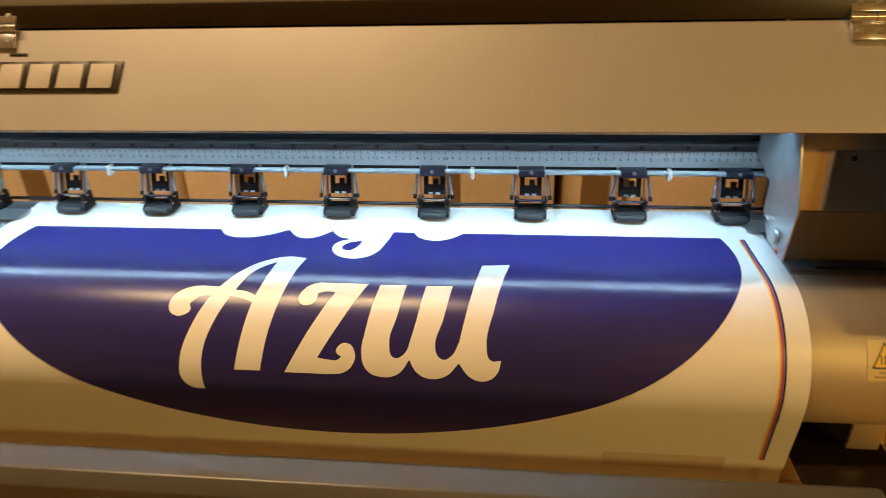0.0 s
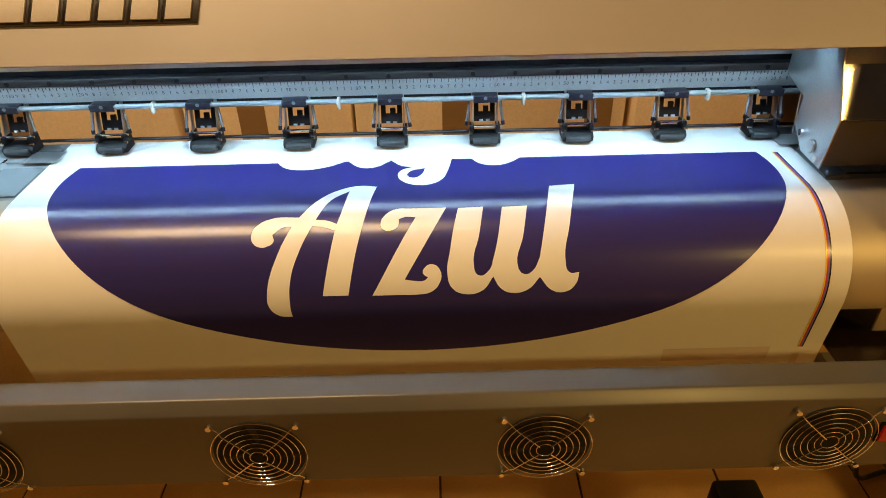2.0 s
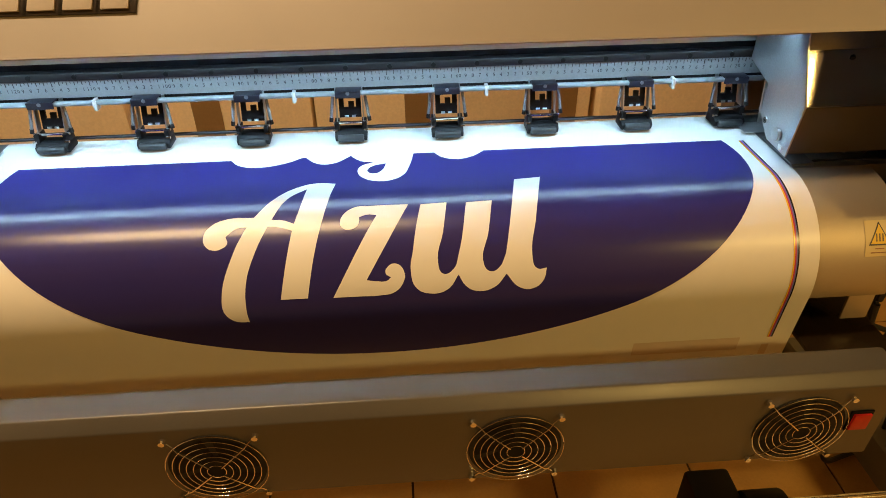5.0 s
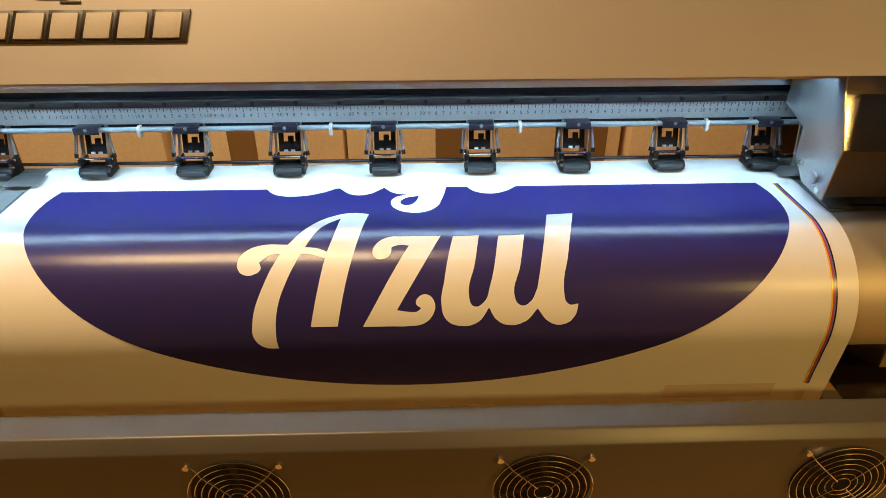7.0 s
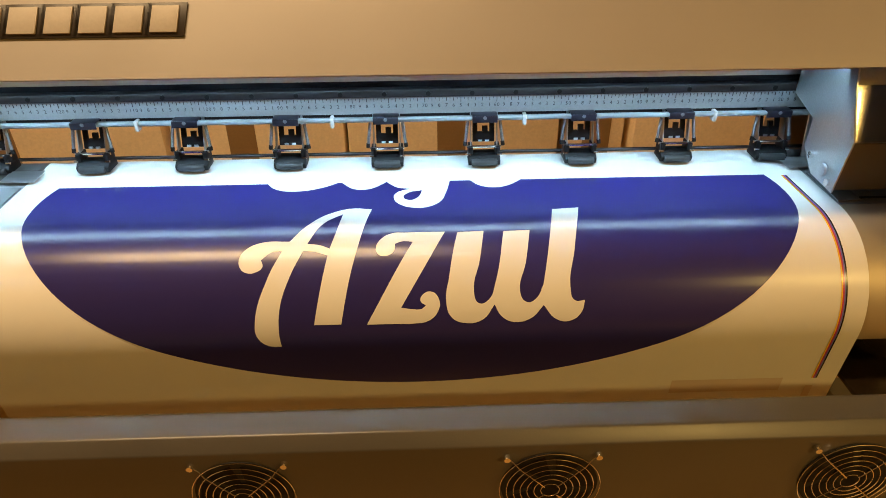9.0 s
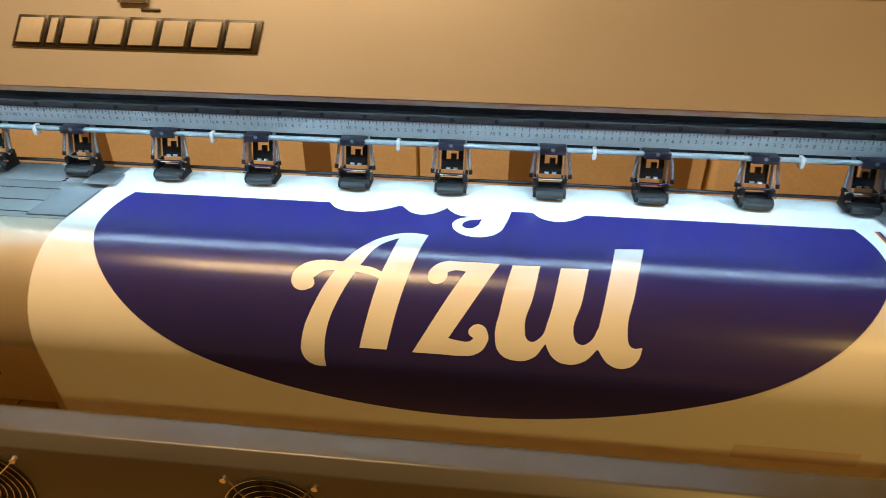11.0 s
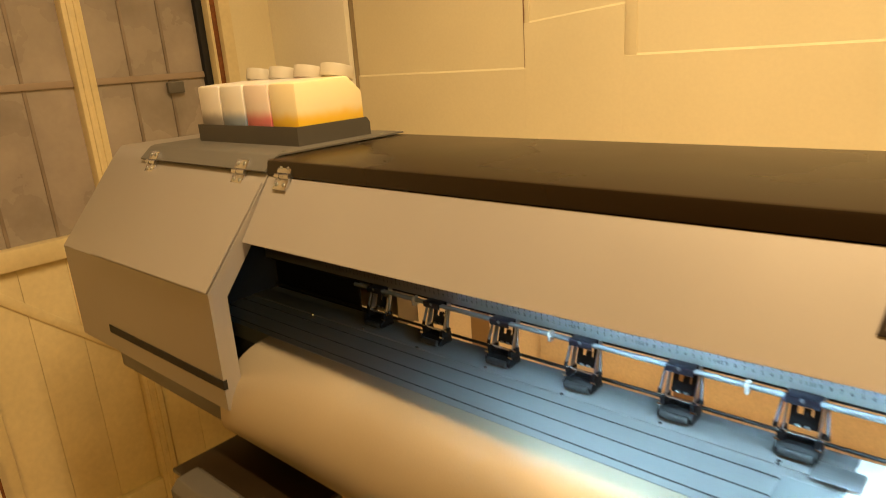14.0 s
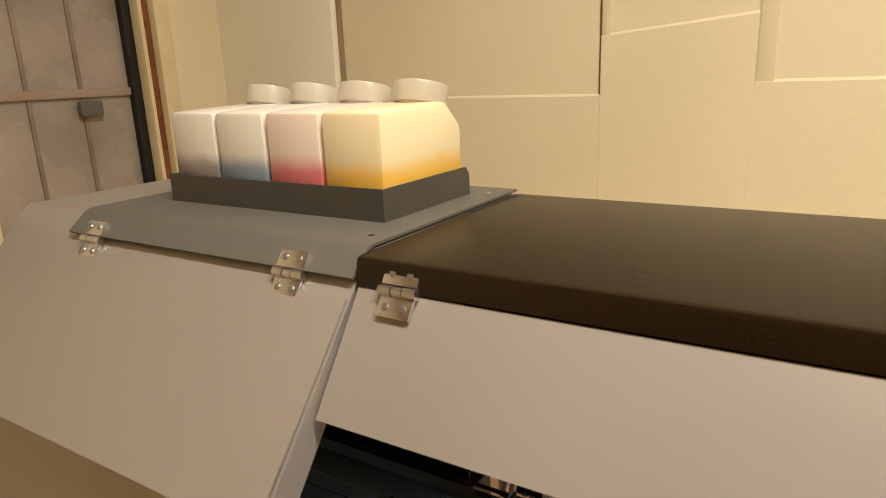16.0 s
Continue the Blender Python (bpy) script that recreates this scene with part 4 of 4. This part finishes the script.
WHITEPANEL = material("off_white_panel_paint", (0.90, 0.87, 0.76), 0.5, grain=0.02, grain_scale=120, stain=0.04, stain_scale=3, bump=0.05)
structure("wall_panel", bm_box(LX + 0.02, -2.254, 0.765, BY - 0.0005, 0, 2.69, 0.003), WHITEPANEL, "off-white painted panel between the door and the wall joint", "wall panel")
lining(-2.248, -1.5885, 1.398, 1.398)
lining(-1.588, -1.3053, 1.512, 1.535)
lining(-1.305, FX - 0.002, 1.418, 1.418)
structure("wall_rib", bm_box(-1.588, -1.572, LINE + 0.001, BY, 1.5, 2.69, 0.002), PLASTER, "narrow cream plaster rib between two recesses", "wall rib")
structure("wall_rib", bm_box(-1.305, -1.275, LINE + 0.001, BY, 1.40, 2.69, 0.002), PLASTER, "narrow cream plaster rib between two recesses", "wall rib")
# Brown strip laid on the wall for the shade inside an open joint
structure("wall_joint", bm_box(-1.5925, -1.5885, BY - 0.002, BY, 1.40, 2.69), RUST_AND_SHADE, "thin brown strip coloured as the shade of an open plaster joint", "wall joint")
# This strip carries the joint's shadow as a dull brown colour
structure("trim", bm_box(-2.2535, -2.2485, BY - 0.016, BY, 0.0, 2.6), material("joint_shadow", (0.30, 0.24, 0.15), 0.7, stain=0.3), "narrow strip coloured as the shadow in a wall joint", "trim")
hook = thing("wall_hook", (-2.33, 0.765, 1.68), "small grey metal latch on the wall", "hook")
part("plate", bm_box(-2.38, -2.29, 0.755, 0.765, 1.674, 1.688, 0.002), STEEL, hook)
part("arm", bm_rod((-2.30, 0.756, 1.681), (-2.27, 0.742, 1.679), 0.004), STEEL, hook)

# ---- cardboard boxes behind the printer ----


def carton(x0, x1, y0, y1, h, seam):
    c = thing("cardboard_box", ((x0 + x1) / 2, (y0 + y1) / 2, 0), "plain brown cardboard box standing against the wall", "box", "boxes behind the printer")
    part("body", bm_box(x0, x1, y0, y1, 0, h, 0.004), CARD, c)
    part("flap", bm_box(x0 + 0.004, x1 - 0.004, y0 + 0.004, (y0 + y1) / 2 - 0.002, h, h + 0.004, 0.001), CARD, c)
    part("flap", bm_box(x0 + 0.004, x1 - 0.004, (y0 + y1) / 2 + 0.002, y1 - 0.004, h, h + 0.004, 0.001), CARD, c)
    part("tape", bm_box(seam - 0.03, seam + 0.03, y0 - 0.0012, y0, 0.1, h - 0.004), TAPE, c, "strip of brown tape")


TAPE = material("brown_tape", (0.30, 0.19, 0.09), 0.3, grain=0.05)
for x0, x1, y0, h, seam in ((-1.80, -1.36, 0.50, 0.98, -1.55), (-1.35, -0.66, 0.47, 1.02, -1.0), (-0.65, -0.28, 0.49, 0.99, -0.5), (-0.27, 0.18, 0.47, 1.03, -0.05), (0.20, 0.33, 0.50, 1.0, 0.27), (0.345, 0.95, 0.475, 1.02, 0.7)):
    carton(x0, x1, y0, BY - 0.01, h, seam)

# ---- cables under the right end ----
def cable(points, r):
    """A cable that glides through a few points and ends on the floor."""
    pts, way = [], [Vector(p) for p in points]
    way = [way[0] * 2 - way[1]] + way + [way[-1] * 2 - way[-2]]
    for i in range(1, len(way) - 2):
        p0, p1, p2, p3 = way[i - 1:i + 3]
        for k in range(8):
            f = k / 8
            pts.append(0.5 * (2 * p1 + (p2 - p0) * f + (2 * p0 - 5 * p1 + 4 * p2 - p3) * f * f + (3 * p1 - 3 * p2 + p3 - p0) * f ** 3))
    pts.append(way[-2])
    wire = thing("power_cable", (points[-1][0], points[-1][1], 0), "thick black cable hanging from the printer to the floor", "cable", "cables at the printer's end")
    part("wire", bm_tube(pts, r, 8), CABLE, wire)


cable([(0.81, 0.06, 0.88), (0.806, 0.05, 0.66), (0.797, 0.05, 0.60), (0.806, 0.05, 0.50), (0.83, 0.06, 0.30), (0.90, 0.10, 0.05), (1.05, 0.15, 0.006), (1.4, 0.2, 0.006)], 0.0065)
cable([(0.74, 0.06, 0.88), (0.745, 0.05, 0.62), (0.757, 0.05, 0.567), (0.807, 0.05, 0.537), (0.896, 0.05, 0.492), (1.02, 0.05, 0.40), (1.15, 0.08, 0.12), (1.25, 0.12, 0.006), (1.5, 0.15, 0.006)], 0.0055)
cable([(0.90, 0.07, 0.88), (0.875, 0.06, 0.63), (0.851, 0.05, 0.515), (0.83, 0.06, 0.463), (0.815, 0.05, 0.475), (0.80, 0.05, 0.52), (0.798, 0.06, 0.60), (0.83, 0.07, 0.66), (0.85, 0.09, 0.88)], 0.0045)
cable([(0.72, 0.04, 0.88), (0.72, 0.04, 0.60), (0.77, 0.05, 0.505), (0.855, 0.06, 0.468), (0.95, 0.07, 0.38), (1.02, 0.10, 0.10), (1.10, 0.14, 0.005), (1.35, 0.1, 0.005)], 0.0045)
cable([(0.84, 0.03, 0.88), (0.83, 0.03, 0.62), (0.87, 0.05, 0.46), (0.91, 0.06, 0.25), (0.93, 0.2, 0.03), (0.95, 0.4, 0.005)], 0.004)

# ---- ceiling lamps ----
GLOW = material("lamp_diffuser", (1.0, 0.72, 0.38), 0.5, emission=3.0)
for x, y, wx, wy in ((-0.75, -0.32, 0.66, 0.055), (2.28, -2.62, 0.27, 0.23)):
    lamp = thing("ceiling_lamp", (x, y, 2.7), "warm ceiling lamp on a white base", "lamp")
    part("housing", bm_box(x - wx - 0.02, x + wx + 0.02, y - wy - 0.015, y + wy + 0.015, 2.65, 2.70, 0.005), WHITEPLASTIC, lamp)
    part("diffuser", bm_box(x - wx, x + wx, y - wy, y + wy, 2.615, 2.649, 0.006), GLOW, lamp)

# ---- floor tiles ----
TS = 0.347
tile_mesh = None
count = 0
for i in range(-9, 12):
    for j in range(-11, 5):
        x, y = -0.106 + TS * i, -0.418 + TS * j
        if x + TS < -2.66 or x + TS > FX or y < -3.4 or y > BY:
            continue
        if tile_mesh is None:
            ob = part("tile", bm_box(0.003, TS - 0.003, 0.003, TS - 0.003, -0.012, 0.0, 0.0015), TILE, floor)
            tile_mesh = ob.data
        else:
            ob = new("tile", tile_mesh)
            ob.parent = floor
        ob.location = (x, y, 0)
        count += 1
